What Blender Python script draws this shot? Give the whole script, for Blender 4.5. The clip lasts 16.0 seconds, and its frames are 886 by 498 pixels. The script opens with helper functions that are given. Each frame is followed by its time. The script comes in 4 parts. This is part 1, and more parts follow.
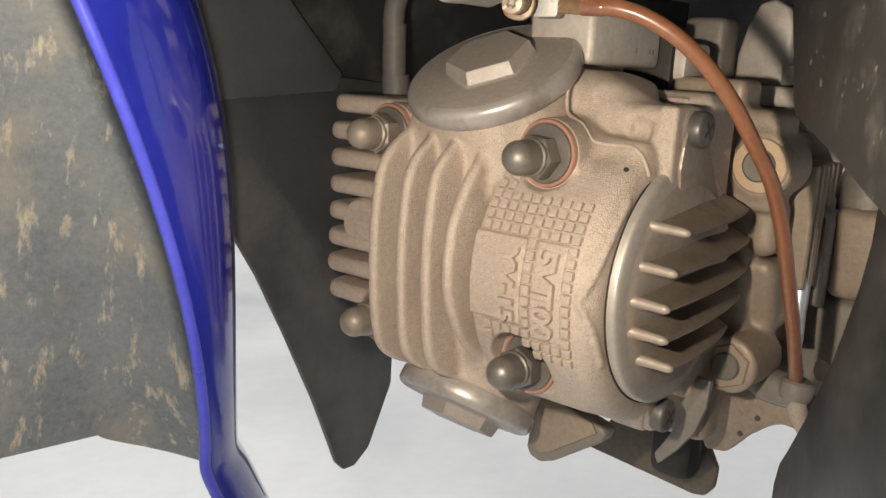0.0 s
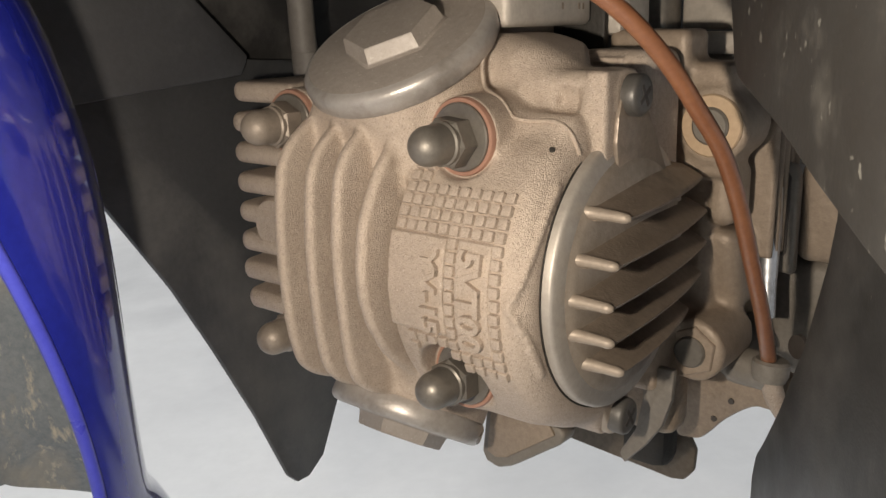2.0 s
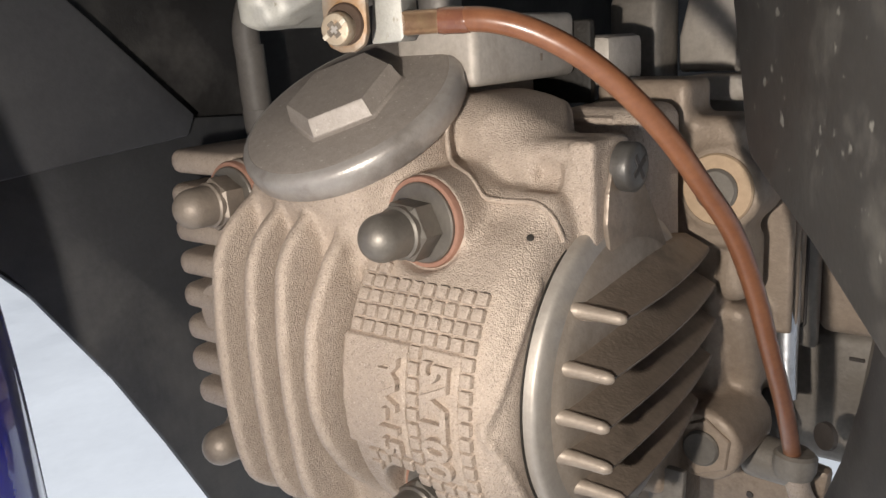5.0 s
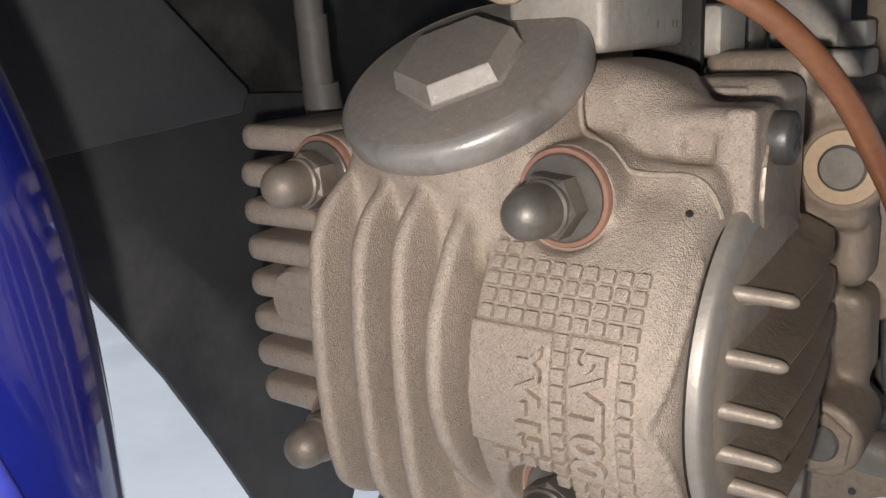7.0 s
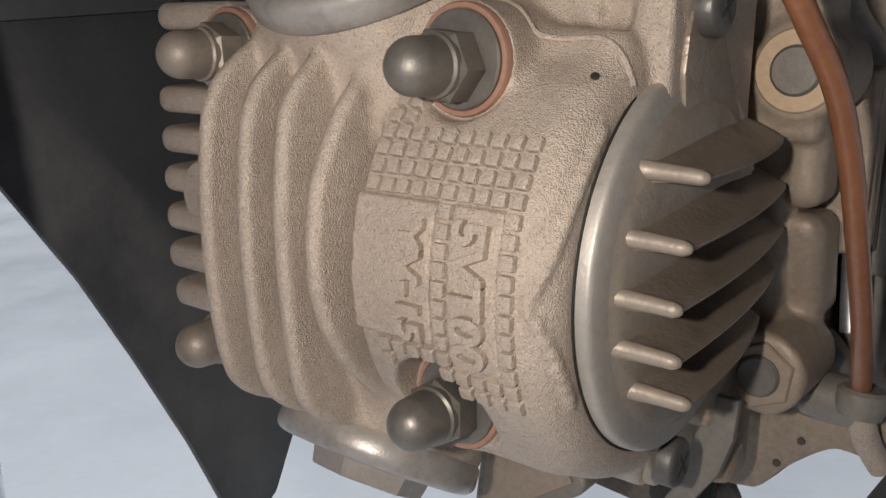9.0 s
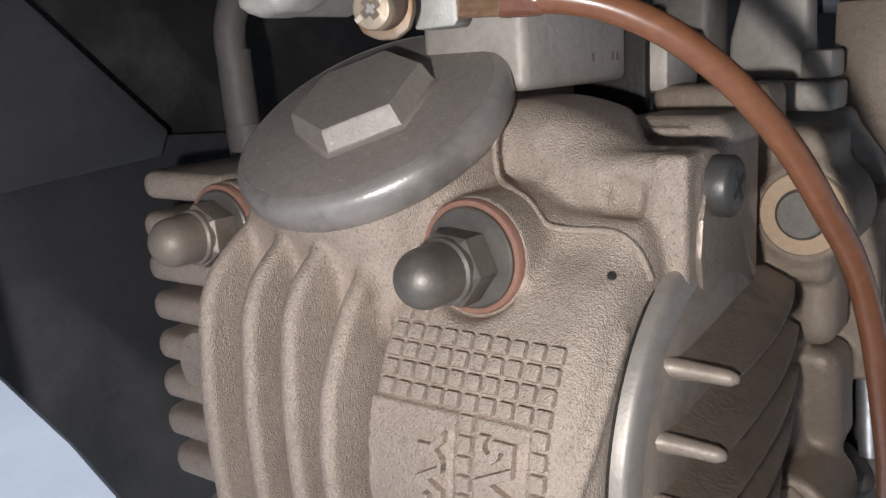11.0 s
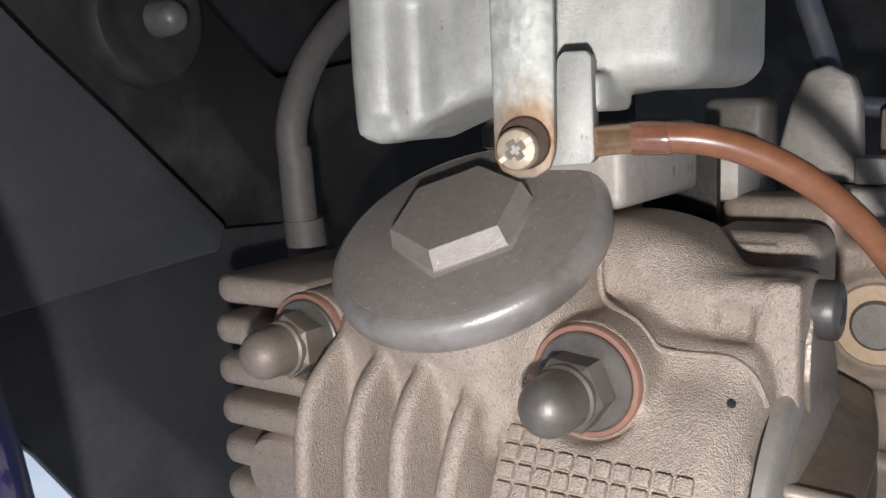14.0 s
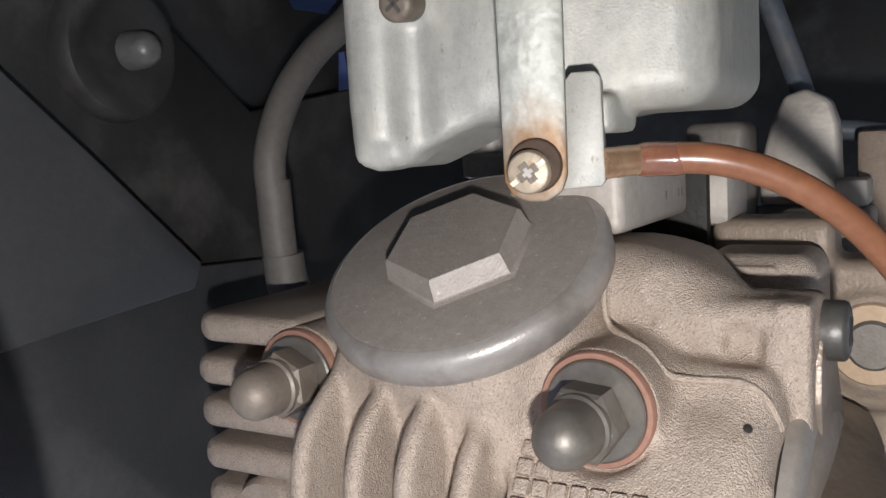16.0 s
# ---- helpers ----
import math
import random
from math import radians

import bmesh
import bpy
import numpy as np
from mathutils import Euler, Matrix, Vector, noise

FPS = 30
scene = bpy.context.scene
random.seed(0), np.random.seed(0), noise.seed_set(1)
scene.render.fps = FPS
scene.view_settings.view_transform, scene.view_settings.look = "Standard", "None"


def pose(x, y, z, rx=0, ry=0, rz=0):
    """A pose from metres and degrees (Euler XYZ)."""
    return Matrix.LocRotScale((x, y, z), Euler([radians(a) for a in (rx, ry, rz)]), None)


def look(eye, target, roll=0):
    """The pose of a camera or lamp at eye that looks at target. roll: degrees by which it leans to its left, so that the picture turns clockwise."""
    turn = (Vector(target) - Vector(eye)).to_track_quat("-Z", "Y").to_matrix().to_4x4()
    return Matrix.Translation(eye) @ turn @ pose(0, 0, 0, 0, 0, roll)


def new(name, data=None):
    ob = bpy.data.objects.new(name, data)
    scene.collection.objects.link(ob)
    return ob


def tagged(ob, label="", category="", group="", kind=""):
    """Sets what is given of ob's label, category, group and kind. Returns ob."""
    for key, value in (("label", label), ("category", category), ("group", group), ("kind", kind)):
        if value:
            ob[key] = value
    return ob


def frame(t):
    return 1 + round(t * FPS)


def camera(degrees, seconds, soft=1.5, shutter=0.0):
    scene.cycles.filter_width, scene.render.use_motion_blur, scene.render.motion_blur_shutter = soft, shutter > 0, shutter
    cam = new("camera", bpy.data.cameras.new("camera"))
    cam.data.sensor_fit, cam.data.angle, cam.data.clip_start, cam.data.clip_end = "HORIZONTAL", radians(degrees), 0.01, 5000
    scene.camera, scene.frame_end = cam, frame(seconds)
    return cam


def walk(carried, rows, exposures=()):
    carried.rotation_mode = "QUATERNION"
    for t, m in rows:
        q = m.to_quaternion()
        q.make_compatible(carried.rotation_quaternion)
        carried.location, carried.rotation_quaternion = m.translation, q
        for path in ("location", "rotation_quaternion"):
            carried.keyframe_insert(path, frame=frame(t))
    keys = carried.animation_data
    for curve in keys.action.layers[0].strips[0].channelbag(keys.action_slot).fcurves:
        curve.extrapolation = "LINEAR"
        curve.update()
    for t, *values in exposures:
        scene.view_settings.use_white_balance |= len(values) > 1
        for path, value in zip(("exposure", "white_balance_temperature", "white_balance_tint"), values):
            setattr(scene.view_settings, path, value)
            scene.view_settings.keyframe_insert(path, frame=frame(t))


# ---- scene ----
cam = camera(52.9, 16.0, soft=1.5, shutter=0.0)
METRES, EYE, TILT, LEAN, TURN = 0.4, 0.35, -12.0, 0.0, 0.0
ROWS = [
    (0.0, 0.0, 0.0, 0.0, 0.0, 0.0, -0.0),
    (0.5, -0.0108, 0.0743, 0.0255, -1.17, -0.27, 3.06),
    (1.0, -0.0037, 0.0775, 0.0255, -1.47, -1.04, 4.18),
    (1.5, 0.0354, 0.0897, 0.0303, -0.77, -2.53, 4.69),
    (2.0, 0.0482, 0.0763, 0.0263, -0.73, -2.93, 4.86),
    (2.5, 0.0536, 0.08, 0.0459, -0.27, -3.04, 5.29),
    (3.0, 0.0346, 0.1121, 0.0806, -0.26, -3.05, 6.0),
    (3.5, 0.0284, 0.1262, 0.0737, -0.24, -2.65, 6.19),
    (4.0, 0.0429, 0.1396, 0.0653, -0.3, -2.07, 6.35),
    (6.5, 0.0877, 0.1876, 0.0675, -2.77, -2.36, 6.65),
    (7.0, -0.0104, 0.2009, 0.0639, -3.76, -2.48, 6.55),
    (7.5, -0.0208, 0.1908, 0.0529, -3.48, -2.14, 6.39),
    (8.0, 0.0148, 0.1857, -0.0241, -2.36, -1.47, 5.28),
    (8.5, 0.0738, 0.213, -0.0423, -1.12, -1.38, 3.71),
    (9.0, 0.0466, 0.2328, 0.0008, -1.69, -1.99, 3.47),
    (9.5, 0.0365, 0.2626, 0.0343, -1.56, -1.84, 3.6),
    (10.0, 0.0405, 0.2535, 0.0587, -1.77, -1.57, 4.96),
    (12.5, 0.0164, 0.2452, 0.0755, -4.03, 0.71, 8.27),
    (13.0, -0.0047, 0.2524, 0.0777, -4.47, 1.02, 7.32),
    (13.5, -0.009, 0.2507, 0.0992, -4.92, 1.71, 6.88),
    (14.0, -0.0163, 0.2478, 0.1068, -5.65, 2.36, 6.81),
    (14.5, -0.0115, 0.2586, 0.1099, -6.45, 3.04, 6.97),
    (15.0, -0.0248, 0.2667, 0.1123, -7.43, 3.7, 7.67),
    (15.5, -0.0286, 0.2708, 0.1074, -8.1, 4.19, 8.06),
    (16.0, -0.0339, 0.2612, 0.1071, -8.58, 4.3, 8.38),
]
walk(cam, [(t, pose(0, 0, EYE, TILT, LEAN, TURN) @ pose(METRES * x, METRES * y, METRES * z, 90 + pitch, roll, yaw)) for t, x, y, z, yaw, pitch, roll in ROWS],
     exposures=[(0.0, 0.02, 7300, 10), (0.5, -0.22, 7300, 10), (1.5, -0.12, 7250, 10), (2.0, -0.2, 7200, 10), (3.5, 0.12, 6950, 10), (4.0, 0.12, 6800, 10), (6.5, -0.2, 6300, 10), (7.5, -0.38, 6250, 10), (8.5, -0.58, 6400, 10), (9.0, -0.42, 6450, 10), (9.5, -0.34, 6450, 10), (10.0, -0.36, 6250, 10), (12.5, -0.3, 5780, 10), (13.0, -0.26, 5780, 10), (14.5, -0.03, 5900, 10), (16.0, -0.02, 5950, 10)])


# ---- light ----
world = bpy.data.worlds.new("sky")
scene.world = world
world.use_nodes = True
_n, _l = world.node_tree.nodes, world.node_tree.links
_sky = _n.new("ShaderNodeTexSky")
_sky.sky_type, _sky.sun_disc = "NISHITA", False
_sky.sun_elevation, _sky.sun_rotation = radians(50), radians(-20)
_l.new(_sky.outputs["Color"], _n["Background"].inputs["Color"])
_n["Background"].inputs["Strength"].default_value = 0.013

_sun = bpy.data.lights.new("sun", "SUN")
_sun.energy, _sun.angle, _sun.color = 3.1, radians(8), (0.93, 0.965, 1.0)
new("sun", _sun).matrix_world = look((-1.0, 2.6, 3.4), (0, 0, 0))

# the phone's torch, beside the lens
_torch = bpy.data.lights.new("torch", "POINT")
_torch.energy, _torch.shadow_soft_size, _torch.color = 1.74, 0.004, (1.0, 0.93, 0.84)
new("torch", _torch).location = (-0.021, 0.075, 0.344)

# ---- helpers of this scene ----
# The engine's own axes: u to the side of the bike, v towards its rear, w up; millimetres.
_C = Vector((0.059, 0.0075, 0.998)).normalized()
_B = Vector((0.753, -0.653, -0.08))
_B = (_B - _C * _B.dot(_C)).normalized()
_V = _C.cross(_B)
HEADM = Matrix(((_B.x, _V.x, _C.x, -0.0042), (_B.y, _V.y, _C.y, 0.2457), (_B.z, _V.z, _C.z, 0.29845), (0, 0, 0, 1)))
BASE = {}
MM = 0.001


def thing(name, base, label, category, group="", kind=""):
    ob = new(name)
    ob.empty_display_size = 0.01
    ob.matrix_world = HEADM @ Matrix.Translation(Vector(base) * MM)
    BASE[ob.name] = Vector(base)
    return tagged(ob, label, category, group, kind)


def part(name, bm, material, parent, label="", smooth=True):
    """Links a bmesh, given in engine millimetres, as one mesh under a thing or a part."""
    base = BASE[parent.name]
    me = bpy.data.meshes.new(name)
    bmesh.ops.transform(bm, matrix=Matrix.Scale(MM, 4) @ Matrix.Translation(-base), verts=bm.verts)
    bm.to_mesh(me)
    bm.free()
    return part_of_mesh(name, me, material, parent, label, smooth)


def part_of_mesh(name, me, material, parent, label="", smooth=True):
    ob = new(name, me)
    me.materials.append(material)
    if smooth:
        me.shade_smooth()
        if smooth != "all":
            me.set_sharp_from_angle(angle=radians(38))
    ob.parent = parent
    BASE[ob.name] = BASE[parent.name]
    if label:
        tagged(ob, label)
    return ob


def frame_of(axis, up=(0, 0, 1)):
    """A rotation that turns z onto axis."""
    return Vector(axis).to_track_quat("Z", "Y").to_matrix().to_4x4()


def lathe(profile, centre, axis, segments=48, hexa=False, spin=0.0):
    """A turned body: profile is (distance along axis, radius)."""
    bm = bmesh.new()
    n = 6 if hexa else segments
    rings = []
    for h, r in profile:
        if r < 1e-6:
            rings.append([bm.verts.new((0, 0, h))])
        else:
            rings.append([bm.verts.new((r * math.cos(2 * math.pi * k / n + spin), r * math.sin(2 * math.pi * k / n + spin), h)) for k in range(n)])
    for a, b in zip(rings, rings[1:]):
        for k in range(n):
            k2 = (k + 1) % n
            if len(a) == 1 and len(b) > 1:
                bm.faces.new((a[0], b[k], b[k2]))
            elif len(b) == 1 and len(a) > 1:
                bm.faces.new((a[k2], a[k], b[0]))
            elif len(a) > 1:
                bm.faces.new((a[k2], a[k], b[k], b[k2]))
    for ring, flip in ((rings[0], False), (rings[-1], True)):
        if len(ring) > 1:
            bm.faces.new(ring if not flip else ring[::-1])
    bmesh.ops.recalc_face_normals(bm, faces=bm.faces)
    bmesh.ops.transform(bm, matrix=Matrix.Translation(centre) @ frame_of(axis), verts=bm.verts)
    return bm


def tube(points, radius, segments=14, steps=6):
    """A round pipe along a smooth line; radius a number or one for each point."""
    pts = [Vector(p) for p in points]
    radii = [radius] * len(pts) if isinstance(radius, (int, float)) else list(radius)
    line, rr = [], []
    for i in range(len(pts) - 1):
        p0, p1, p2, p3 = pts[max(i - 1, 0)], pts[i], pts[i + 1], pts[min(i + 2, len(pts) - 1)]
        for k in range(steps):
            s = k / steps
            line.append(0.5 * ((2 * p1) + (p2 - p0) * s + (2 * p0 - 5 * p1 + 4 * p2 - p3) * s * s + (3 * p1 - p0 - 3 * p2 + p3) * s ** 3))
            rr.append(radii[i] + (radii[i + 1] - radii[i]) * s)
    line.append(pts[-1]), rr.append(radii[-1])
    bm = bmesh.new()
    rings, side = [], None
    for i, p in enumerate(line):
        t = (line[min(i + 1, len(line) - 1)] - line[max(i - 1, 0)]).normalized()
        if side is None:
            side = t.orthogonal().normalized()
        side = (side - t * side.dot(t)).normalized()
        up = t.cross(side)
        rings.append([bm.verts.new(p + rr[i] * (math.cos(2 * math.pi * k / segments) * side + math.sin(2 * math.pi * k / segments) * up)) for k in range(segments)])
    for a, b in zip(rings, rings[1:]):
        for k in range(segments):
            bm.faces.new((a[k], a[(k + 1) % segments], b[(k + 1) % segments], b[k]))
    bm.faces.new(rings[0][::-1])
    bm.faces.new(rings[-1])
    return bm


def block(lo, hi, bevel=1.0, segments=2):
    bm = bmesh.new()
    bmesh.ops.create_cube(bm, size=1)
    size = Vector(hi) - Vector(lo)
    bmesh.ops.transform(bm, matrix=Matrix.Translation((Vector(lo) + Vector(hi)) / 2) @ Matrix.Diagonal((*size, 1)), verts=bm.verts)
    if bevel:
        bmesh.ops.bevel(bm, geom=list(bm.edges), offset=bevel, segments=segments, profile=0.5, affect="EDGES")
    return bm


def slab(outline, origin, ax, ay, thick, bevel=0.6, segments=2):
    """A plate: outline points along ax and ay from origin, pushed out by thick across them."""
    ax, ay = Vector(ax), Vector(ay)
    az = ax.cross(ay).normalized()
    bm = bmesh.new()
    low = [bm.verts.new(Vector(origin) + ax * x + ay * y) for x, y in outline]
    f = bm.faces.new(low)
    res = bmesh.ops.extrude_face_region(bm, geom=[f])
    bmesh.ops.translate(bm, vec=az * thick, verts=[g for g in res["geom"] if isinstance(g, bmesh.types.BMVert)])
    bmesh.ops.recalc_face_normals(bm, faces=bm.faces)
    if bevel:
        bmesh.ops.bevel(bm, geom=list(bm.edges), offset=bevel, segments=segments, profile=0.5, affect="EDGES", clamp_overlap=True)
    return bm


def merge(*bms):
    out = bmesh.new()
    for b in bms:
        me = bpy.data.meshes.new("join")
        b.to_mesh(me)
        b.free()
        out.from_mesh(me)
        bpy.data.meshes.remove(me)
    return out


# ---- materials ----
def material(name, colour, rough=0.5, metal=0.0, dark=None, grain=0.8, bump=0.0, bump_scale=900, stain=None, stain_at=(0.5, 0.7), stain_scale=60, coat=0.0, spec=0.5, mix=1.0, rough_var=0.12, bump_dist=0.0004, spot=None, stretch=None, speck=0.0, fleck=None, drops=None):
    """Two colours mixed by grain at two scales, worn by a stain, with fine relief; scales are per metre."""
    m = bpy.data.materials.new(name)
    m.use_nodes = True
    n, l = m.node_tree.nodes, m.node_tree.links
    b = n["Principled BSDF"]
    tc = n.new("ShaderNodeTexCoord")

    def noise_tex(scale, detail=4, rough_=0.6, pull=None):
        t = n.new("ShaderNodeTexNoise")
        t.inputs["Scale"].default_value, t.inputs["Detail"].default_value, t.inputs["Roughness"].default_value = scale, detail, rough_
        if pull:
            mp = n.new("ShaderNodeMapping")
            mp.inputs["Scale"].default_value = pull
            l.new(tc.outputs["Object"], mp.inputs["Vector"])
            l.new(mp.outputs["Vector"], t.inputs["Vector"])
        else:
            l.new(tc.outputs["Object"], t.inputs["Vector"])
        return t.outputs["Fac"]

    def ramp(fac, a, z):
        r = n.new("ShaderNodeMapRange")
        r.inputs["From Min"].default_value, r.inputs["From Max"].default_value = a, z
        l.new(fac, r.inputs["Value"])
        return r.outputs["Result"]

    def blend(fac, a, z):
        x = n.new("ShaderNodeMix")
        x.data_type = "RGBA"
        l.new(fac, x.inputs["Factor"])
        for sock, val in ((x.inputs["A"], a), (x.inputs["B"], z)):
            if isinstance(val, tuple):
                sock.default_value = (*val, 1)
            else:
                l.new(val, sock)
        return x.outputs["Result"]

    dark = dark or tuple(c * 0.72 for c in colour)
    big = noise_tex(45 * grain, 5)
    fine = noise_tex(620 * grain, 3, 0.7)
    add = n.new("ShaderNodeMath")
    add.operation = "ADD"
    l.new(big, add.inputs[0])
    l.new(fine, add.inputs[1])
    col = blend(ramp(add.outputs[0], 0.72, 1.28), dark, colour)
    if speck:
        grit = n.new("ShaderNodeMath")
        grit.operation = "MULTIPLY"
        grit.inputs[1].default_value = speck
        l.new(ramp(noise_tex(2300, 2, 0.6), 0.55, 0.72), grit.inputs[0])
        col = blend(grit.outputs[0], col, tuple(c * 0.6 for c in dark))
    if stain:
        col = blend(ramp(noise_tex(stain_scale, 6, 0.65, stretch), *stain_at), col, stain)
    if fleck:
        col = blend(ramp(noise_tex(fleck[1], 5, 0.7, fleck[3]), *fleck[2]), col, fleck[0])
    if drops:
        shade, scale, reach = drops
        vo = n.new("ShaderNodeTexVoronoi")
        vo.inputs["Scale"].default_value = scale
        wob = n.new("ShaderNodeMix")
        wob.data_type = "RGBA"
        wob.inputs["Factor"].default_value = 0.003
        wn = n.new("ShaderNodeTexNoise")
        wn.inputs["Scale"].default_value = scale * 1.6
        l.new(tc.outputs["Object"], wn.inputs["Vector"])
        l.new(tc.outputs["Object"], wob.inputs["A"])
        l.new(wn.outputs["Color"], wob.inputs["B"])
        l.new(wob.outputs["Result"], vo.inputs["Vector"])
        sep = n.new("ShaderNodeSeparateColor")
        l.new(vo.outputs["Color"], sep.inputs["Color"])
        sz = n.new("ShaderNodeMath")
        sz.operation = "MULTIPLY"
        l.new(sep.outputs["Red"], sz.inputs[0])
        l.new(sep.outputs["Green"], sz.inputs[1])
        df = n.new("ShaderNodeMath")
        df.operation = "MULTIPLY_ADD"
        df.inputs[1].default_value = reach
        l.new(sz.outputs[0], df.inputs[0])
        ng = n.new("ShaderNodeMath")
        ng.operation = "MULTIPLY"
        ng.inputs[1].default_value = -1.0
        l.new(vo.outputs["Distance"], ng.inputs[0])
        l.new(ng.outputs[0], df.inputs[2])
        col = blend(ramp(df.outputs[0], 0.0, 0.16), col, shade)
    if spot:
        centre, reach, shade = spot
        vm = n.new("ShaderNodeVectorMath")
        vm.operation = "DISTANCE"
        l.new(tc.outputs["Object"], vm.inputs[0])
        vm.inputs[1].default_value = centre
        ad = n.new("ShaderNodeMath")
        ad.operation = "MULTIPLY_ADD"
        ad.inputs[1].default_value = reach * 1.3
        l.new(noise_tex(260, 5), ad.inputs[0])
        l.new(vm.outputs["Value"], ad.inputs[2])
        col = blend(ramp(ad.outputs[0], reach * 1.75, reach * 0.95), col, shade)
    l.new(col, b.inputs["Base Color"])
    b.inputs["Metallic"].default_value = metal
    b.inputs["Specular IOR Level"].default_value = spec
    rv = n.new("ShaderNodeMapRange")
    rv.inputs["To Min"].default_value, rv.inputs["To Max"].default_value = rough - rough_var, rough + rough_var
    l.new(ramp(big, 0.3, 0.7), rv.inputs["Value"])
    l.new(rv.outputs["Result"], b.inputs["Roughness"])
    if coat:
        b.inputs["Coat Weight"].default_value, b.inputs["Coat Roughness"].default_value = coat, 0.04
    if bump:
        bp = n.new("ShaderNodeBump")
        bp.inputs["Strength"].default_value, bp.inputs["Distance"].default_value = bump, bump_dist
        h1, h2 = noise_tex(bump_scale, 1, 0.4), noise_tex(bump_scale * 0.4, 1, 0.4)
        hm = n.new("ShaderNodeMath")
        hm.operation = "MULTIPLY_ADD"
        hm.inputs[1].default_value = 0.45
        l.new(h2, hm.inputs[0])
        l.new(h1, hm.inputs[2])
        l.new(hm.outputs[0], bp.inputs["Height"])
        l.new(bp.outputs["Normal"], b.inputs["Normal"])
    return m


# fleck here paints the grain's sparkle into the colour as small pale dots
CAST = material("cast_aluminium", (0.515, 0.425, 0.353), 0.6, 0.28, (0.405, 0.327, 0.268), bump=1.0, bump_scale=3700, bump_dist=0.0003, speck=0.85, stain=(0.30, 0.235, 0.18), stain_at=(0.58, 0.78), stain_scale=38, fleck=((0.74, 0.65, 0.56), 2600, (0.60, 0.70), (1, 1, 1)))
MACHINED = material("dusty_turned_aluminium", (0.325, 0.286, 0.256), 0.53, 0.12, (0.25, 0.217, 0.191), bump=0.28, bump_scale=2300, bump_dist=0.0002, stain=(0.46, 0.42, 0.37), stain_at=(0.63, 0.68), stain_scale=950, speck=0.35)
COVER = material("cover_aluminium", (0.345, 0.292, 0.243), 0.46, 0.35, (0.26, 0.216, 0.178), bump=0.15, bump_scale=1500, stain=(0.17, 0.14, 0.115), stain_at=(0.52, 0.75), stain_scale=55)
RIM = material("polished_grey_rim", (0.40, 0.37, 0.345), 0.38, 0.35, (0.32, 0.29, 0.268), bump=0.1, bump_scale=2300, stain=(0.20, 0.175, 0.155), stain_at=(0.5, 0.75), stain_scale=90)
BRIGHT = material("machined_aluminium", (0.44, 0.40, 0.36), 0.47, 0.45, (0.35, 0.315, 0.28), bump=0.1, bump_scale=1800)
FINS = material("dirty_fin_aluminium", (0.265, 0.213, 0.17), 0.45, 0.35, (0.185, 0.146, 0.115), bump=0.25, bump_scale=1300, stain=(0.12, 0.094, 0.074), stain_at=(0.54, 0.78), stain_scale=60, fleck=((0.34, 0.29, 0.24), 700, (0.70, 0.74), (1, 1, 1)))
FIN_EDGE = material("rubbed_fin_edge", (0.36, 0.30, 0.245), 0.5, 0.35, (0.27, 0.22, 0.18), bump=0.2, bump_scale=1500)
REAR = material("oily_cast_aluminium", (0.33, 0.26, 0.20), 0.55, 0.25, (0.22, 0.17, 0.13), bump=0.5, bump_scale=1100, stain=(0.13, 0.10, 0.078), stain_at=(0.52, 0.72), stain_scale=40)
BOLT = material("dark_oiled_bolt", (0.13, 0.122, 0.115), 0.48, 0.4, (0.09, 0.084, 0.078), bump=0.1, bump_scale=1600)
STEEL = material("dull_zinc_steel", (0.205, 0.185, 0.162), 0.45, 0.5, (0.145, 0.13, 0.113), bump=0.1, bump_scale=1600)
COPPER = material("copper_washer", (0.40, 0.225, 0.165), 0.55, 0.25, (0.30, 0.16, 0.115), bump=0.2, bump_scale=1200)
BRASSY = material("yellow_zinc_washer", (0.52, 0.38, 0.255), 0.5, 0.3, (0.42, 0.30, 0.20), bump=0.1, bump_scale=1500)
DUSTY = material("dusty_tan_steel", (0.285, 0.238, 0.197), 0.52, 0.3, (0.205, 0.168, 0.138), bump=0.15, bump_scale=1600)
PIPE = material("brown_rubber", (0.238, 0.101, 0.05), 0.32, 0.0, (0.17, 0.066, 0.034), rough_var=0.08, coat=0.22, bump=0.05, bump_scale=500, stain=(0.32, 0.18, 0.10), stain_at=(0.66, 0.82), stain_scale=120)
PIPE_METAL = material("tarnished_tube", (0.50, 0.34, 0.20), 0.3, 0.6, (0.38, 0.22, 0.14), coat=0.4, stain=(0.16, 0.08, 0.065), stain_at=(0.58, 0.78), stain_scale=160)
CUFF = material("heat_tinted_rubber", (0.20, 0.085, 0.047), 0.2, 0.0, (0.15, 0.06, 0.04), coat=0.6, rough_var=0.05, stain=(0.30, 0.15, 0.09), stain_at=(0.5, 0.7), stain_scale=150)
WHITE_METAL = material("oxidised_alloy", (0.345, 0.335, 0.308), 0.5, 0.2, (0.265, 0.258, 0.236), bump=0.09, bump_scale=2600, stain=(0.40, 0.385, 0.34), stain_at=(0.52, 0.72), stain_scale=110, stretch=(1, 1, 0.45), speck=0.25, fleck=((0.19, 0.165, 0.13), 520, (0.64, 0.72), (1, 1, 0.6)))
RUST_METAL = material("rust_stained_strap", (0.31, 0.31, 0.28), 0.5, 0.25, (0.235, 0.235, 0.21), bump=0.3, bump_scale=800, stain=(0.42, 0.41, 0.375), stain_at=(0.5, 0.7), stain_scale=140, spot=((0.0034, -0.0246, -0.0034), 0.0086, (0.20, 0.105, 0.04)))
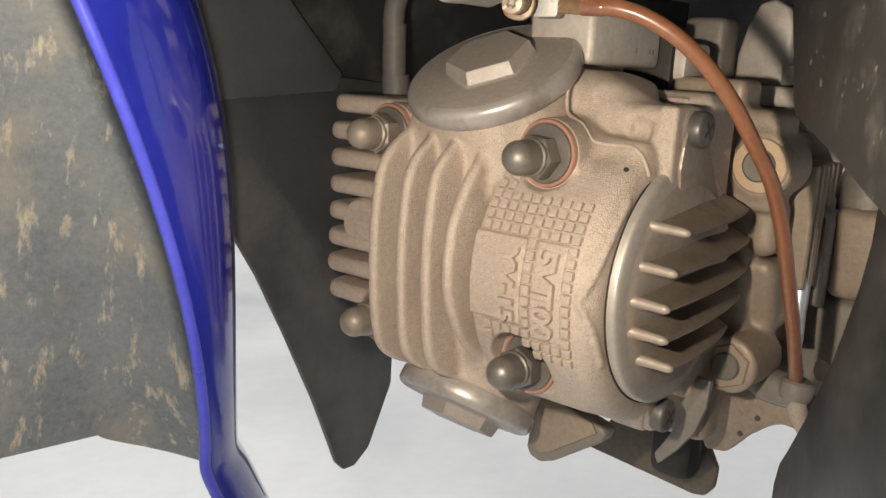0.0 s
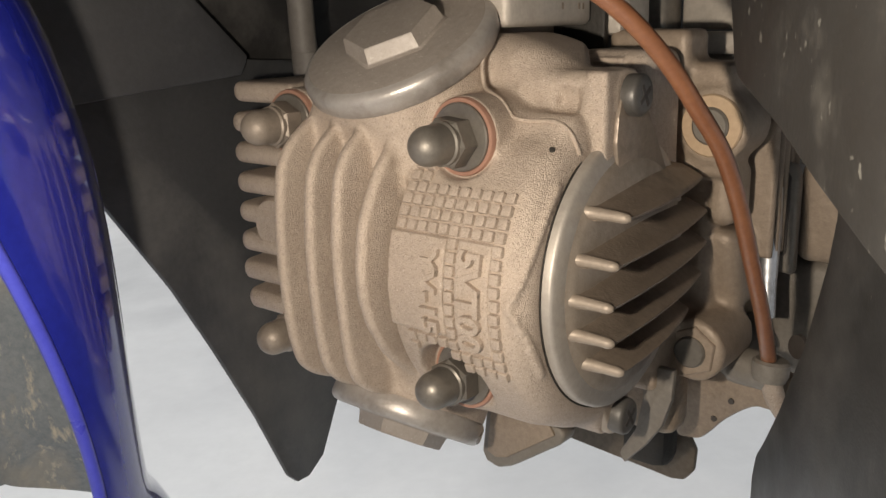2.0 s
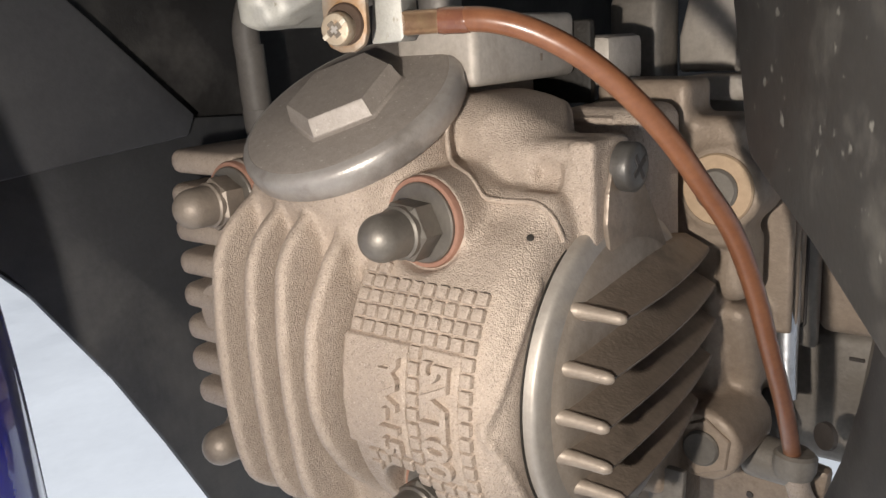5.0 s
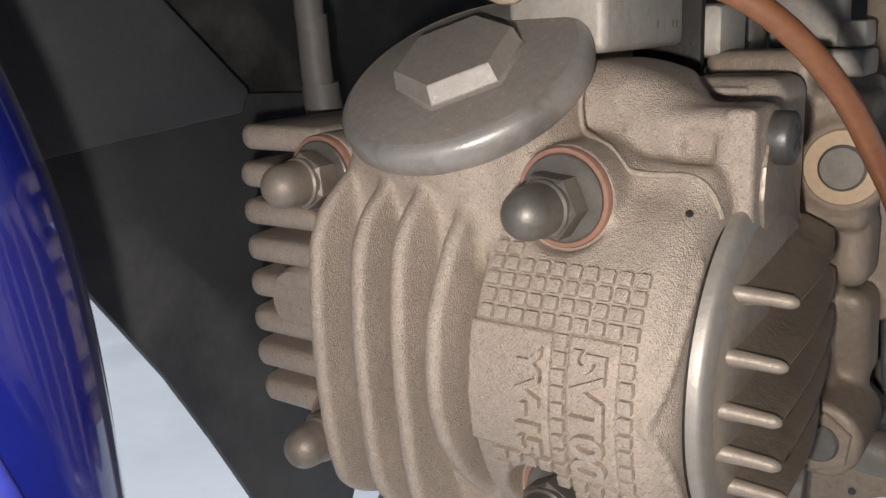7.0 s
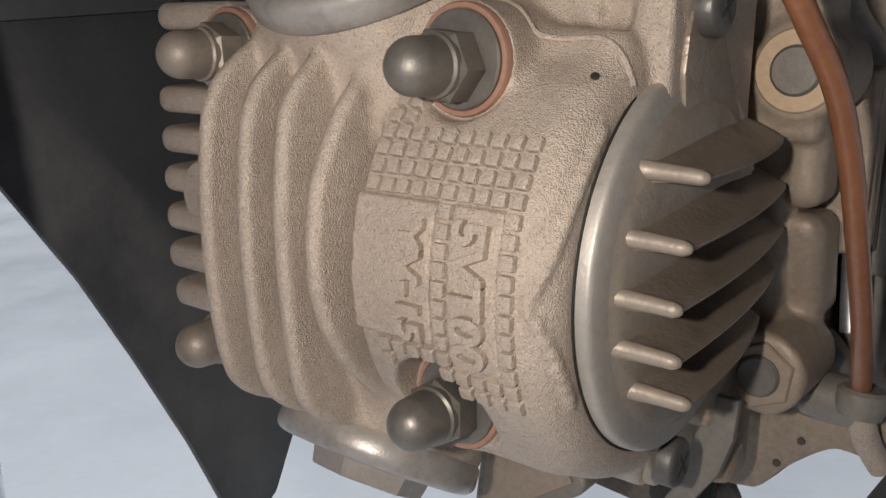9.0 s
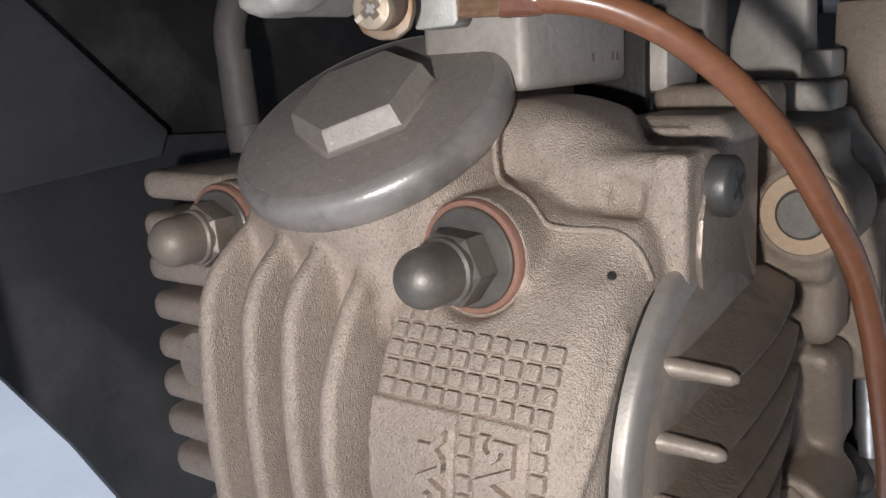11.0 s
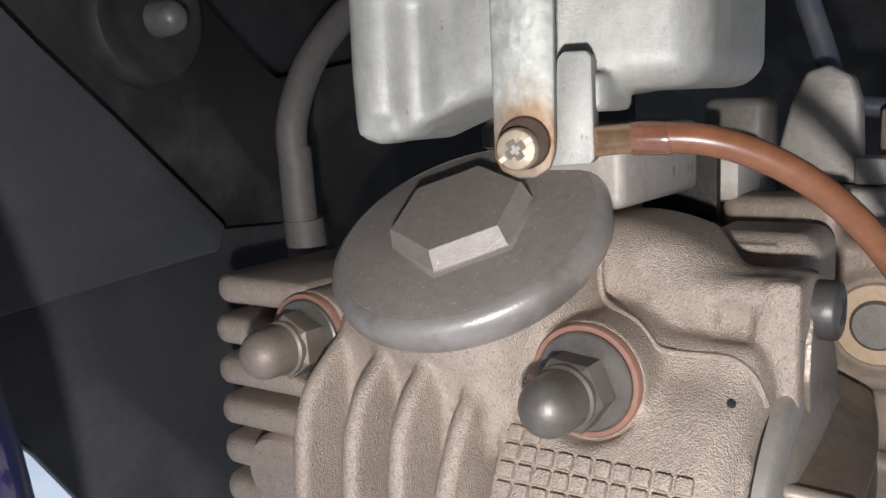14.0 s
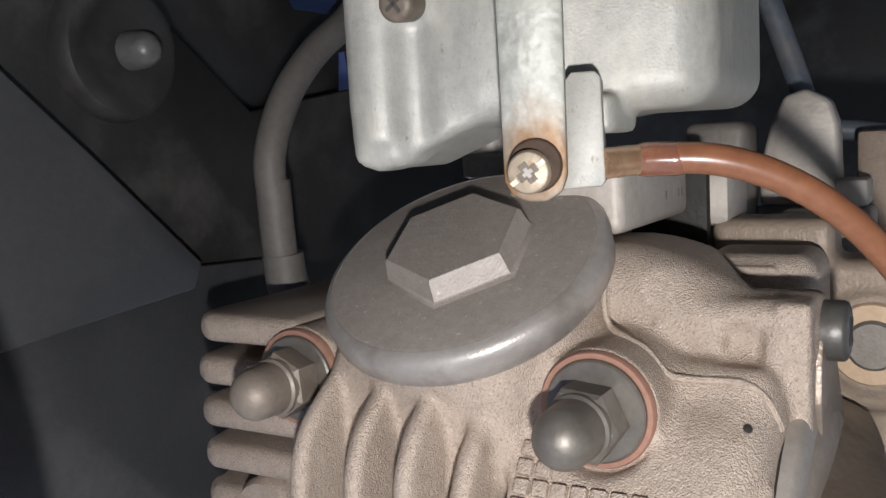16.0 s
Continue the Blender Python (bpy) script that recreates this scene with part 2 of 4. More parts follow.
# rust, darkened to hold the shadow round the screw head as well
RUST_SHADE = material("rust", (0.06, 0.034, 0.02), 0.75, 0.1, (0.035, 0.019, 0.011), bump=0.4, bump_scale=900)
SCREW = material("worn_yellow_screw", (0.42, 0.355, 0.275), 0.5, 0.3, (0.30, 0.235, 0.165), bump=0.3, stain=(0.24, 0.13, 0.06), stain_at=(0.54, 0.7), stain_scale=500)
SLOT = material("pale_slot_metal", (0.62, 0.56, 0.46), 0.5, 0.3, (0.5, 0.44, 0.35))
BLACK = material("dusty_black_plastic", (0.027, 0.026, 0.026), 0.5, 0.0, (0.018, 0.018, 0.018), bump=0.12, bump_scale=1400, stain=(0.07, 0.067, 0.064), stain_at=(0.5, 0.8), stain_scale=22, fleck=((0.2, 0.19, 0.175), 380, (0.71, 0.73), (1, 1, 0.5)))
GREY_PLASTIC = material("grey_black_plastic", (0.06, 0.06, 0.064), 0.55, 0.0, (0.046, 0.046, 0.05), bump=0.1, bump_scale=1400, stain=(0.13, 0.128, 0.126), stain_at=(0.5, 0.85), stain_scale=18)
MIDGREY = material("dark_grey_plastic", (0.046, 0.0465, 0.05), 0.5, 0.0, (0.033, 0.034, 0.0365), bump=0.1, bump_scale=1400, stain=(0.11, 0.105, 0.10), stain_at=(0.5, 0.85), stain_scale=16)
SPECKLED = material("mud_flecked_black_plastic", (0.017, 0.0155, 0.014), 0.6, 0.0, (0.012, 0.011, 0.010), bump=0.1, stain=(0.05, 0.046, 0.04), stain_at=(0.55, 0.75), stain_scale=70, drops=((0.105, 0.10, 0.088), 360, 0.45), fleck=((0.09, 0.085, 0.075), 420, (0.70, 0.73), (1, 1, 0.6)))
BLUE = material("blue_gloss_plastic", (0.010, 0.016, 0.21), 0.2, 0.0, (0.007, 0.011, 0.165), coat=1.0, rough_var=0.05, stain=(0.06, 0.06, 0.28), stain_at=(0.76, 0.9), stain_scale=200)
BLUE_EDGE = material("worn_blue_edge", (0.05, 0.06, 0.42), 0.35, 0.0, (0.035, 0.04, 0.34))
MUDDY = material("muddy_grey_plastic", (0.185, 0.20, 0.212), 0.6, 0.0, (0.105, 0.122, 0.138), bump=0.4, bump_scale=500, stain=(0.25, 0.23, 0.195), stain_at=(0.52, 0.70), stain_scale=34, stretch=(1, 1, 0.5), fleck=((0.40, 0.355, 0.28), 190, (0.565, 0.68), (1, 1, 0.3)))
HOSE = material("grey_hose", (0.15, 0.137, 0.125), 0.6, 0.0, (0.11, 0.1, 0.092), bump=0.1)
INNER = material("inner_black_plastic", (0.022, 0.0205, 0.02), 0.5, 0.0, (0.015, 0.014, 0.0135), bump=0.12, bump_scale=1400, stain=(0.07, 0.066, 0.062), stain_at=(0.52, 0.8), stain_scale=30)
BOSS = material("dusty_rubber_boss", (0.12, 0.116, 0.112), 0.36, 0.0, (0.06, 0.058, 0.057), bump=0.12, bump_scale=1400)
BEIGE = material("beige_cast_aluminium", (0.33, 0.26, 0.20), 0.55, 0.2, (0.235, 0.18, 0.138), bump=0.3, bump_scale=1500, stain=(0.24, 0.185, 0.14), stain_at=(0.56, 0.78), stain_scale=50)
CASE = material("grey_crankcase_paint", (0.235, 0.21, 0.183), 0.5, 0.2, (0.165, 0.146, 0.126), bump=0.2, bump_scale=1200, stain=(0.17, 0.145, 0.12), stain_at=(0.54, 0.76), stain_scale=45)
PALE_BLUE = material("pale_blue_plastic", (0.17, 0.23, 0.52), 0.4, 0.0, (0.13, 0.18, 0.44))
# oily dark steel, used too as painted shade in hollows
STEEL_AND_SHADE = material("oily_steel_and_shade", (0.028, 0.024, 0.02), 0.6, 0.2, (0.016, 0.014, 0.012), bump=0.3)
BROWN_STEEL = material("brown_dusty_steel", (0.17, 0.14, 0.11), 0.6, 0.3, (0.10, 0.08, 0.062), bump=0.3)
FLOOR = material("white_floor_tile", (0.80, 0.82, 0.86), 0.4, 0.0, (0.74, 0.76, 0.80), grain=0.08, stain=(0.66, 0.68, 0.72), stain_at=(0.5, 0.75), stain_scale=2.2)
PALE = material("pale_mount_alloy", (0.49, 0.44, 0.39), 0.5, 0.2, (0.365, 0.325, 0.285), bump=0.2, bump_scale=900, stain=(0.32, 0.275, 0.23), stain_at=(0.55, 0.75), stain_scale=50)
SILVER = material("shiny_steel", (0.62, 0.63, 0.66), 0.28, 0.85, (0.4, 0.41, 0.43), bump=0.3, bump_scale=300)
MOUNT = material("pale_alloy", (0.34, 0.315, 0.29), 0.5, 0.3, (0.25, 0.23, 0.21), bump=0.2, bump_scale=900)
FRAME = material("blue_grey_frame_paint", (0.13, 0.145, 0.17), 0.4, 0.1, (0.085, 0.095, 0.115), stain=(0.18, 0.165, 0.145), stain_at=(0.5, 0.75), stain_scale=60)
# the shade inside holes and slots, painted on solid pieces
HOLE_SHADE = material("hole_shade", (0.06, 0.05, 0.045), 0.7)

# ---- ground and surroundings ----
_bm = bmesh.new()
bmesh.ops.create_grid(_bm, x_segments=2, y_segments=2, size=60)
_me = bpy.data.meshes.new("ground")
_bm.to_mesh(_me)
_bm.free()
_me.materials.append(FLOOR)
tagged(new("ground", _me), "bright white smooth floor under the motorcycle", "floor", kind="structure")


# ---- solid castings ----
def rbox(U, V, W, lo, hi, r):
    q = [np.abs(A - (a + b) / 2) - (b - a) / 2 + r for A, a, b in zip((U, V, W), lo, hi)]
    out = np.sqrt(np.maximum(q[0], 0) ** 2 + np.maximum(q[1], 0) ** 2 + np.maximum(q[2], 0) ** 2)
    return out + np.minimum(np.maximum(np.maximum(q[0], q[1]), q[2]), 0) - r


def rod(U, V, W, a, b, rad, r=1.0):
    """A rounded cylinder from a to b."""
    a, b = np.array(a, np.float32), np.array(b, np.float32)
    ax = (b - a) / np.linalg.norm(b - a)
    mid, half = (a + b) / 2, np.linalg.norm(b - a) / 2
    h = (U - mid[0]) * ax[0] + (V - mid[1]) * ax[1] + (W - mid[2]) * ax[2]
    rr = np.sqrt(np.maximum((U - mid[0]) ** 2 + (V - mid[1]) ** 2 + (W - mid[2]) ** 2 - h * h, 0))
    p, q = rr - rad + r, np.abs(h) - half + r
    return np.minimum(np.maximum(p, q), 0) + np.sqrt(np.maximum(p, 0) ** 2 + np.maximum(q, 0) ** 2) - r


def both(p, q, r):
    """Where two distances overlap, with the edge between them rounded."""
    p, q = p + r, q + r
    return np.minimum(np.maximum(p, q), 0) + np.sqrt(np.maximum(p, 0) ** 2 + np.maximum(q, 0) ** 2) - r


def join(a, b, k):
    h = np.maximum(k - np.abs(a - b), 0) / k
    return np.minimum(a, b) - h * h * k * 0.25


def carve(a, b, k):
    return -join(-a, b, k)


def surface(D, lo, step):
    """Turns a block of signed distances into a mesh: one point in each cell that the surface crosses."""
    inside = D < 0
    nx, ny, nz = (s - 1 for s in D.shape)
    count = np.zeros((nx, ny, nz), np.int8)
    for i in (0, 1):
        for j in (0, 1):
            for k in (0, 1):
                count += inside[i:i + nx, j:j + ny, k:k + nz]
    cells = np.argwhere((count > 0) & (count < 8))
    index = -np.ones((nx, ny, nz), np.int64)
    index[tuple(cells.T)] = np.arange(len(cells))
    total, hits = np.zeros((len(cells), 3)), np.zeros(len(cells))
    for axis in range(3):
        o1, o2 = [a for a in range(3) if a != axis]
        for i in (0, 1):
            for j in (0, 1):
                c0 = np.zeros(3, int)
                c0[o1], c0[o2] = i, j
                c1 = c0.copy()
                c1[axis] = 1
                d0, d1 = D[tuple((cells + c0).T)], D[tuple((cells + c1).T)]
                cross = (d0 < 0) != (d1 < 0)
                s = np.where(cross, d0 / np.where(cross, d0 - d1, 1), 0)
                p = np.tile(c0.astype(float), (len(cells), 1))
                p[:, axis] = s
                total[cross] += p[cross]
                hits[cross] += 1
    pts = (cells + total / hits[:, None]) * step + np.array(lo)
    faces = []
    for axis in range(3):
        o1, o2 = (axis + 1) % 3, (axis + 2) % 3
        a, b = [slice(None)] * 3, [slice(None)] * 3
        a[axis], b[axis] = slice(0, -1), slice(1, None)
        change = inside[tuple(a)] != inside[tuple(b)]
        e = np.argwhere(change)
        e = e[(e[:, o1] > 0) & (e[:, o2] > 0) & (e[:, o1] < D.shape[o1] - 1) & (e[:, o2] < D.shape[o2] - 1)]
        quad = []
        for i, j in ((1, 1), (0, 1), (0, 0), (1, 0)):
            c = e.copy()
            c[:, o1] -= i
            c[:, o2] -= j
            quad.append(index[tuple(c.T)])
        quad = np.stack(quad, 1)
        first = inside[tuple(e.T)]
        quad[~first] = quad[~first][:, ::-1]
        faces.append(quad)
    faces = np.concatenate(faces)
    return pts, faces


def casting(name, field, lo, hi, step, mat, parent, label=""):
    axes = [np.arange(a, b + step, step, dtype=np.float32) for a, b in zip(lo, hi)]
    U, V, W = axes[0][:, None, None], axes[1][None, :, None], axes[2][None, None, :]
    D = np.broadcast_to(field(U, V, W), tuple(len(a) for a in axes))
    pts, faces = surface(D, lo, step)
    base = BASE[parent.name]
    pts = (pts - np.array(base)) * MM
    me = bpy.data.meshes.new(name)
    me.from_pydata(pts.tolist(), [], faces.tolist())
    me.update()
    return part_of_mesh(name, me, mat, parent, label, "all")


CAM_V, CAM_W, CAM_R = 41.6, -5.7, 41.0          # the cam's axis and the round front of the head
CAP_N = Vector((-0.01, -0.525, 0.851)).normalized()
CAP_C = Vector((1.6, 21.1, 51.2))                # top of the cap's disc
CAP2_N = Vector((-0.01, -0.525, -0.851)).normalized()
CAP2_C = Vector((-4.0, 25.5, -56.5))
NUT_TURN = (-0.1, 0.6, 0.3, 0.55)
NUTS = ((29, 29), (-29, 29), (-29, -29), (29, -29))
RIB_LINE = np.array([(-60, 60), (-46, 27), (-42, 13), (-39, 6), (-36, 1.8), (-33, -0.6), (-28, -2.3), (-20, -3.6), (-8, -4.7), (4, -4.9), (14, -4.1), (20, -3.1), (25, -0.4), (28, 2.8), (31, 7), (35, 15), (60, 60)], np.float32)
RIB4_LINE = np.array([(-60, 84), (-42, 34), (-38, 21), (-34, 13), (-30, 7.7), (-25, 2.5), (-17, -2.4), (-9, -5.0), (-1, -5.4), (9, -4.0), (15, -1.3), (21.6, 2.3), (28, 8.6), (33, 16), (60, 60)], np.float32)


def rib_line(W, values):
    fine = np.linspace(-60, 60, 481, dtype=np.float32)
    v = np.interp(fine, values[:, 0], values[:, 1])
    kern = np.hanning(25)
    kern /= kern.sum()
    v = np.convolve(np.pad(v, 12, mode="edge"), kern, "valid")
    slope = np.gradient(v, fine)
    p = np.interp(W.ravel(), fine, v).astype(np.float32)
    c = np.interp(W.ravel(), fine, 1 / np.sqrt(1 + slope ** 2)).astype(np.float32)
    return p.reshape(W.shape), c.reshape(W.shape)


def on_front(u, deg, out=0.0):
    a, r = radians(deg), CAM_R + out
    return Vector((u, CAM_V - r * math.cos(a), CAM_W + r * math.sin(a)))


def head_field(U, V, W):
    round_front = np.sqrt((V - CAM_V) ** 2 + (W - CAM_W) ** 2) - CAM_R
    d = both(both(round_front, U - 53.6, 6.5), 15.6 - U, 0.8)
    ang = np.degrees(np.arctan2(W - CAM_W, CAM_V - V))
    arc = CAM_R * math.pi / 180
    p, c = rib_line(W, RIB_LINE)
    p4, c4 = rib_line(W, RIB4_LINE)
    d = join(d, both((p + 12.0 - V) * c, np.abs(U + 4) - 15.5, 3.0), 2)
    d = join(d, rbox(U, V, W, (-19.5, 8.5, 14), (16, 50, 36.5), 4), 3)
    d = join(d, rbox(U, V, W, (-37, 15, -40), (22, 78, 36), 5), 4)
    d = join(d, rbox(U, V, W, (10, 15, -40), (48.5, 78, 25), 5), 4)
    d = join(d, rbox(U, V, W, (10, 22.4, -10), (52, 78, 34), 3.2), 4)
    for n_, top, rad in ((CAP_N, CAP_C, 23.6), (CAP2_N, CAP2_C, 21.9)):
        t_ = np.array(top - 6.3 * n_)
        d = join(d, rod(U, V, W, t_ - 34 * np.array(n_), t_, rad, 0.8), 5)
    crest = both(W - 51.6, (W - 48.6) * 0.87 + (U - 38) * 0.49, 4.0)
    dome = both(both(28.8 - V, crest, 9.0), (U - 45.4) * 0.84 + (V - 42.3) * 0.54, 2.0)
    d = join(d, np.maximum(np.maximum(dome, V - 53), np.maximum(20 - U, 5 - W)), 2.0)
    lip = both(29.0 - V, W - 43.4, 3.5)
    d = join(d, np.maximum(np.maximum(lip, V - 42.6), np.maximum(np.maximum(34 - U, U - 54), 8 - W)), 1.5)
    d = join(d, rbox(U, V, W, (32, 55, 5), (54, 76, 47.0), 4), 1.5)
    d = join(d, rbox(U, V, W, (36, 54.2, 43.6), (47.5, 60, 45.2), 0.7), 0.6)
    d = join(d, rbox(U, V, W, (51.5, 28.9, 20), (57.0, 44, 43.4), 1.2), 0.8)
    d = carve(d, rod(U, V, W, (44.5, 27.6, 37.0), (49.8, 27.6, 36.6), 3.0, 1.0), 2.0)
    for u in (-18.0, -7.0, 2.6, 10.8):
        pp, cc = (p4, c4) if u > 10 else (p, c)
        d = join(d, both((pp - V) * cc, np.abs(U - u) - 1.65 - np.clip((V - pp) * 0.07, 0, 1.0), 1.6), 1.6)
    # the two raised fields that carry the letters
    for u0, u1, a0, a1, rise in ((15.9, 32.5, -13.6, 18.7, 1.15), (35.65, 45.0, -17.5, 18.7, 0.95)):
        side_ = np.maximum(np.abs(U - (u0 + u1) / 2) - (u1 - u0) / 2, (np.abs(ang - (a0 + a1) / 2) - (a1 - a0) / 2) * arc)
        d = join(d, np.maximum(np.maximum(side_, round_front - rise), -(round_front + 4)), 0.3)
    # the pinched ridges beside the cover
    for way_a, soft_ in ((np.linspace(0.5, 44, 13), 9.0), (np.linspace(-0.5, -28, 9), -7.0)):
        way_ = []
        for a_ in way_a:
            u_ = 49.3 + 4.1 * (1 - math.exp(-a_ / soft_))
            way_.append(on_front(u_, float(a_), 0.15 - 6.5 + math.sqrt(6.5 ** 2 - (u_ - 47.1) ** 2)))
        for p_, q_ in zip(way_, way_[1:]):
            d = join(d, rod(U, V, W, tuple(p_), tuple(q_), 0.5, 0.45), 1.5)
    for u, w in NUTS:
        d = join(d, rod(U, V, W, (u, 12.8, w), (u, 60, w), 9.4, 1.0), 3)
    for u, w in NUTS:
        d = carve(d, rod(U, V, W, (u, -30, w), (u, 12.8, w), 9.7, 0.3), 1.2)
    d = join(d, rod(U, V, W, (46, 39.0, 37.5), (57.2, 39.0, 37.5), 5.9, 0.6), 1.0)
    d = join(d, rod(U, V, W, (40, 45.7, -45.8), (50.5, 45.7, -45.8), 6.3, 1), 5)
    return d


head = thing("cylinder_head", (0, 40, -5), "dusty cast aluminium motorcycle cylinder head with vertical ribs", "engine part")
casting("head_casting", head_field, (-42, -9, -66), (58, 80, 56), 0.5, CAST, head, "sand-textured cast aluminium body with four ribs")

# side fins of the head
for _i in range(8):
    _w = 36.5 - 8.85 * _i
    _u0 = -60.2 + (1.5 if _i in (0, 7) else 0)
    part("cooling_fin", slab([(_u0 + 5, 13), (_u0 + 1.2, 16), (_u0, 22), (_u0, 62), (-30, 62), (-30, 13)], (0, 0, _w - 2.85), (1, 0, 0), (0, 1, 0), 5.7, 2.7, 5), CAST, head)
part("side_boss", lathe([(0, 8), (19, 8), (20.5, 7), (20.8, 0)], (-42, 34, -1), (0, -1, 0), 32), CAST, head)


def tappet_cap(centre, axis, spin, size=1.0):
    disc = part("tappet_cap", lathe([(h, r * size) for h, r in ((-6.5, 23.8), (-0.2, 24.2), (-0.05, 23.9), (0.15, 23.2), (0.2, 0))], centre, axis, 96), MACHINED, head, "round turned aluminium inspection cap with hexagon")
    part("rim", lathe([(h, r * size) for h, r in ((-6.5, 23.9), (-6.5, 24.9), (-5.4, 25.8), (-2.4, 26), (-1.4, 25.8), (-0.7, 25.3), (-0.2, 24.6), (0.05, 23.9), (-0.3, 23.6))], centre, axis, 120), RIM, disc, "smooth grey rim")
    bm = lathe([(-0.5, 14.2), (0.2, 14.1), (0.45, 13.5), (1.0, 13.1), (4.1, 12.35), (4.5, 11.95), (4.55, 0)], centre, axis, hexa=True, spin=spin)
    part("hexagon", bm, MACHINED, disc)
    return disc


def spin_for(centre, axis, corner):
    q = frame_of(axis).inverted() @ (Vector(corner) - Vector(centre))
    return math.atan2(q.y, q.x)


tappet_cap(CAP_C, CAP_N, spin_for(CAP_C, CAP_N, (2.9, 10.3, 44.4)))
tappet_cap(CAP2_C, CAP2_N, 0.3, 0.87)

for _i, (_u, _w) in enumerate(NUTS):
    _du, _dw = (-0.4, -0.8) if _u > 0 else (0, 0)
    nut = part("acorn_nut", lathe([(0, 5.9), (0.4, 6.15), (5.0, 6.15), (5.7, 5.5), (5.7, 0)], (_u + _du, 11.3, _w + _dw), (0, -1, 0), hexa=True, spin=spin_for((0, 0, 0), (0, -1, 0), (math.cos(NUT_TURN[_i]), 0, math.sin(NUT_TURN[_i])))), STEEL if _u > 0 else DUSTY, head, "dull grey domed nut" if _u > 0 else "dusty tan domed nut")
    part("dome", lathe([(5, 5.2), (6.4, 5.2), (6.8, 4.75), (9.0, 4.65)] + [(10.6 + 4.6 * math.sin(a), 4.6 * math.cos(a)) for a in np.linspace(0, math.pi / 2, 12)[:-1]] + [(15.2, 0)], (_u + _du, 11.3, _w + _dw), (0, -1, 0), 36), STEEL if _u > 0 else DUSTY, nut)
    part("washer", lathe([(0, 4.5), (0, 7.8), (0.25, 8.0), (1.4, 8.0), (1.7, 7.7), (1.7, 4.5)], (_u, 12.8, _w), (0, -1, 0), 40), STEEL, nut)
    part("sealing_ring", lathe([(-1.2, 7.9), (-1.2, 9.1), (0.6, 9.15), (1.0, 8.9), (1.0, 8.2), (0.8, 8.0)], (_u, 12.8, _w), (0, -1, 0), 48), COPPER, nut, "tarnished copper ring")


def raised(u0, u1, a0, a1, lift, rng, low=-0.9):
    """A small pillow-shaped pad on the round front."""
    bm = bmesh.new()
    cu, ca = (u0 + u1) / 2 + rng.uniform(-0.04, 0.04), (a0 + a1) / 2 + rng.uniform(-0.06, 0.06)
    hu, ha = (u1 - u0) / 2, (a1 - a0) / 2
    tip = [rng.uniform(-0.07, 0.06) for _ in range(4)]
    rings = []
    for h, k, c in ((low, 1.0, 0.82), (lift - 0.3, 0.985, 0.82), (lift - 0.07, 0.9, 0.8), (lift, 0.7, 0.8)):
        ring = []
        for x, y in ((-1, -c), (-c, -1), (c, -1), (1, -c), (1, c), (c, 1), (-c, 1), (-1, c)):
            n_ = (1 if x > 0 else 0) + (2 if y > 0 else 0)
            ring.append(bm.verts.new(on_front(cu + hu * k * x, ca + ha * k * y, h + (tip[n_] if h > low else 0))))
        rings.append(ring)
    for x, y in zip(rings, rings[1:]):
        for k in range(8):
            bm.faces.new((x[k], x[(k + 1) % 8], y[(k + 1) % 8], y[k]))
    bm.faces.new(rings[-1])
    bmesh.ops.recalc_face_normals(bm, faces=bm.faces)
    return bm


_rng = random.Random(5)
for _c in range(10):
    for _r in range(-2, 15):
        _u0, _a0 = 17.2 + 3.13 * _c, 35.4 - 4.15 * _r
        _cu, _ca = _u0 + 1.3, _a0 - 1.75
        _p = on_front(_cu, _ca)
        if _r < 0 and _c > 1:
            continue
        if 16 < _cu < 33 and -13.5 < _ca < 18.6:
            continue
        if 35.2 < _cu < 44.4 and -17.9 < _ca < 18.6:
            continue
        if any(math.hypot(_p.x - u, _p.z - w) < 10.3 for u, w in NUTS):
            continue
        if _ca < -15 and _cu < 19:
            continue
        part("cast_square", raised(_u0 - 0.02, _u0 + 2.5, _a0 - 3.5, _a0 - 0.1, 1.2, _rng), CAST, head)


def lettering(text, u0, u1, a0, a1, lift):
    """Raised characters on the round front, read downwards with their tops towards +u."""
    cu = bpy.data.curves.new("lettering", "FONT")
    cu.body, cu.extrude, cu.resolution_u, cu.bevel_depth, cu.offset = text, 0.06, 4, 0.02, 0.018
    ob = new("lettering", cu)
    me = bpy.data.meshes.new_from_object(ob.evaluated_get(bpy.context.evaluated_depsgraph_get()))
    bpy.data.objects.remove(ob)
    bpy.data.curves.remove(cu)
    bm = bmesh.new()
    bm.from_mesh(me)
    bpy.data.meshes.remove(me)
    xs, ys, zs = ([v.co[k] for v in bm.verts] for k in range(3))
    x0, x1, y0, y1, z0, z1 = min(xs), max(xs), min(ys), max(ys), min(zs), max(zs)
    for k in range(1, 24):
        bmesh.ops.bisect_plane(bm, geom=list(bm.verts) + list(bm.edges) + list(bm.faces), plane_co=(x0 + (x1 - x0) * k / 24, 0, 0), plane_no=(1, 0, 0))
    for v in bm.verts:
        x, y, z = v.co
        v.co = on_front(u0 + (u1 - u0) * (y - y0) / (y1 - y0), a0 + (a1 - a0) * (x - x0) / (x1 - x0), 0.3 + (lift - 0.3) * (z - z0) / (z1 - z0))
    bmesh.ops.recalc_face_normals(bm, faces=bm.faces)
    return bm


part("cast_lettering", lettering("5VT00", 36.9, 43.4, 16.0, -15.8, 2.4), CAST, head)
part("cast_lettering", lettering("YV-15", 26.5, 31.3, 14.8, -12.4, 2.55), CAST, head)


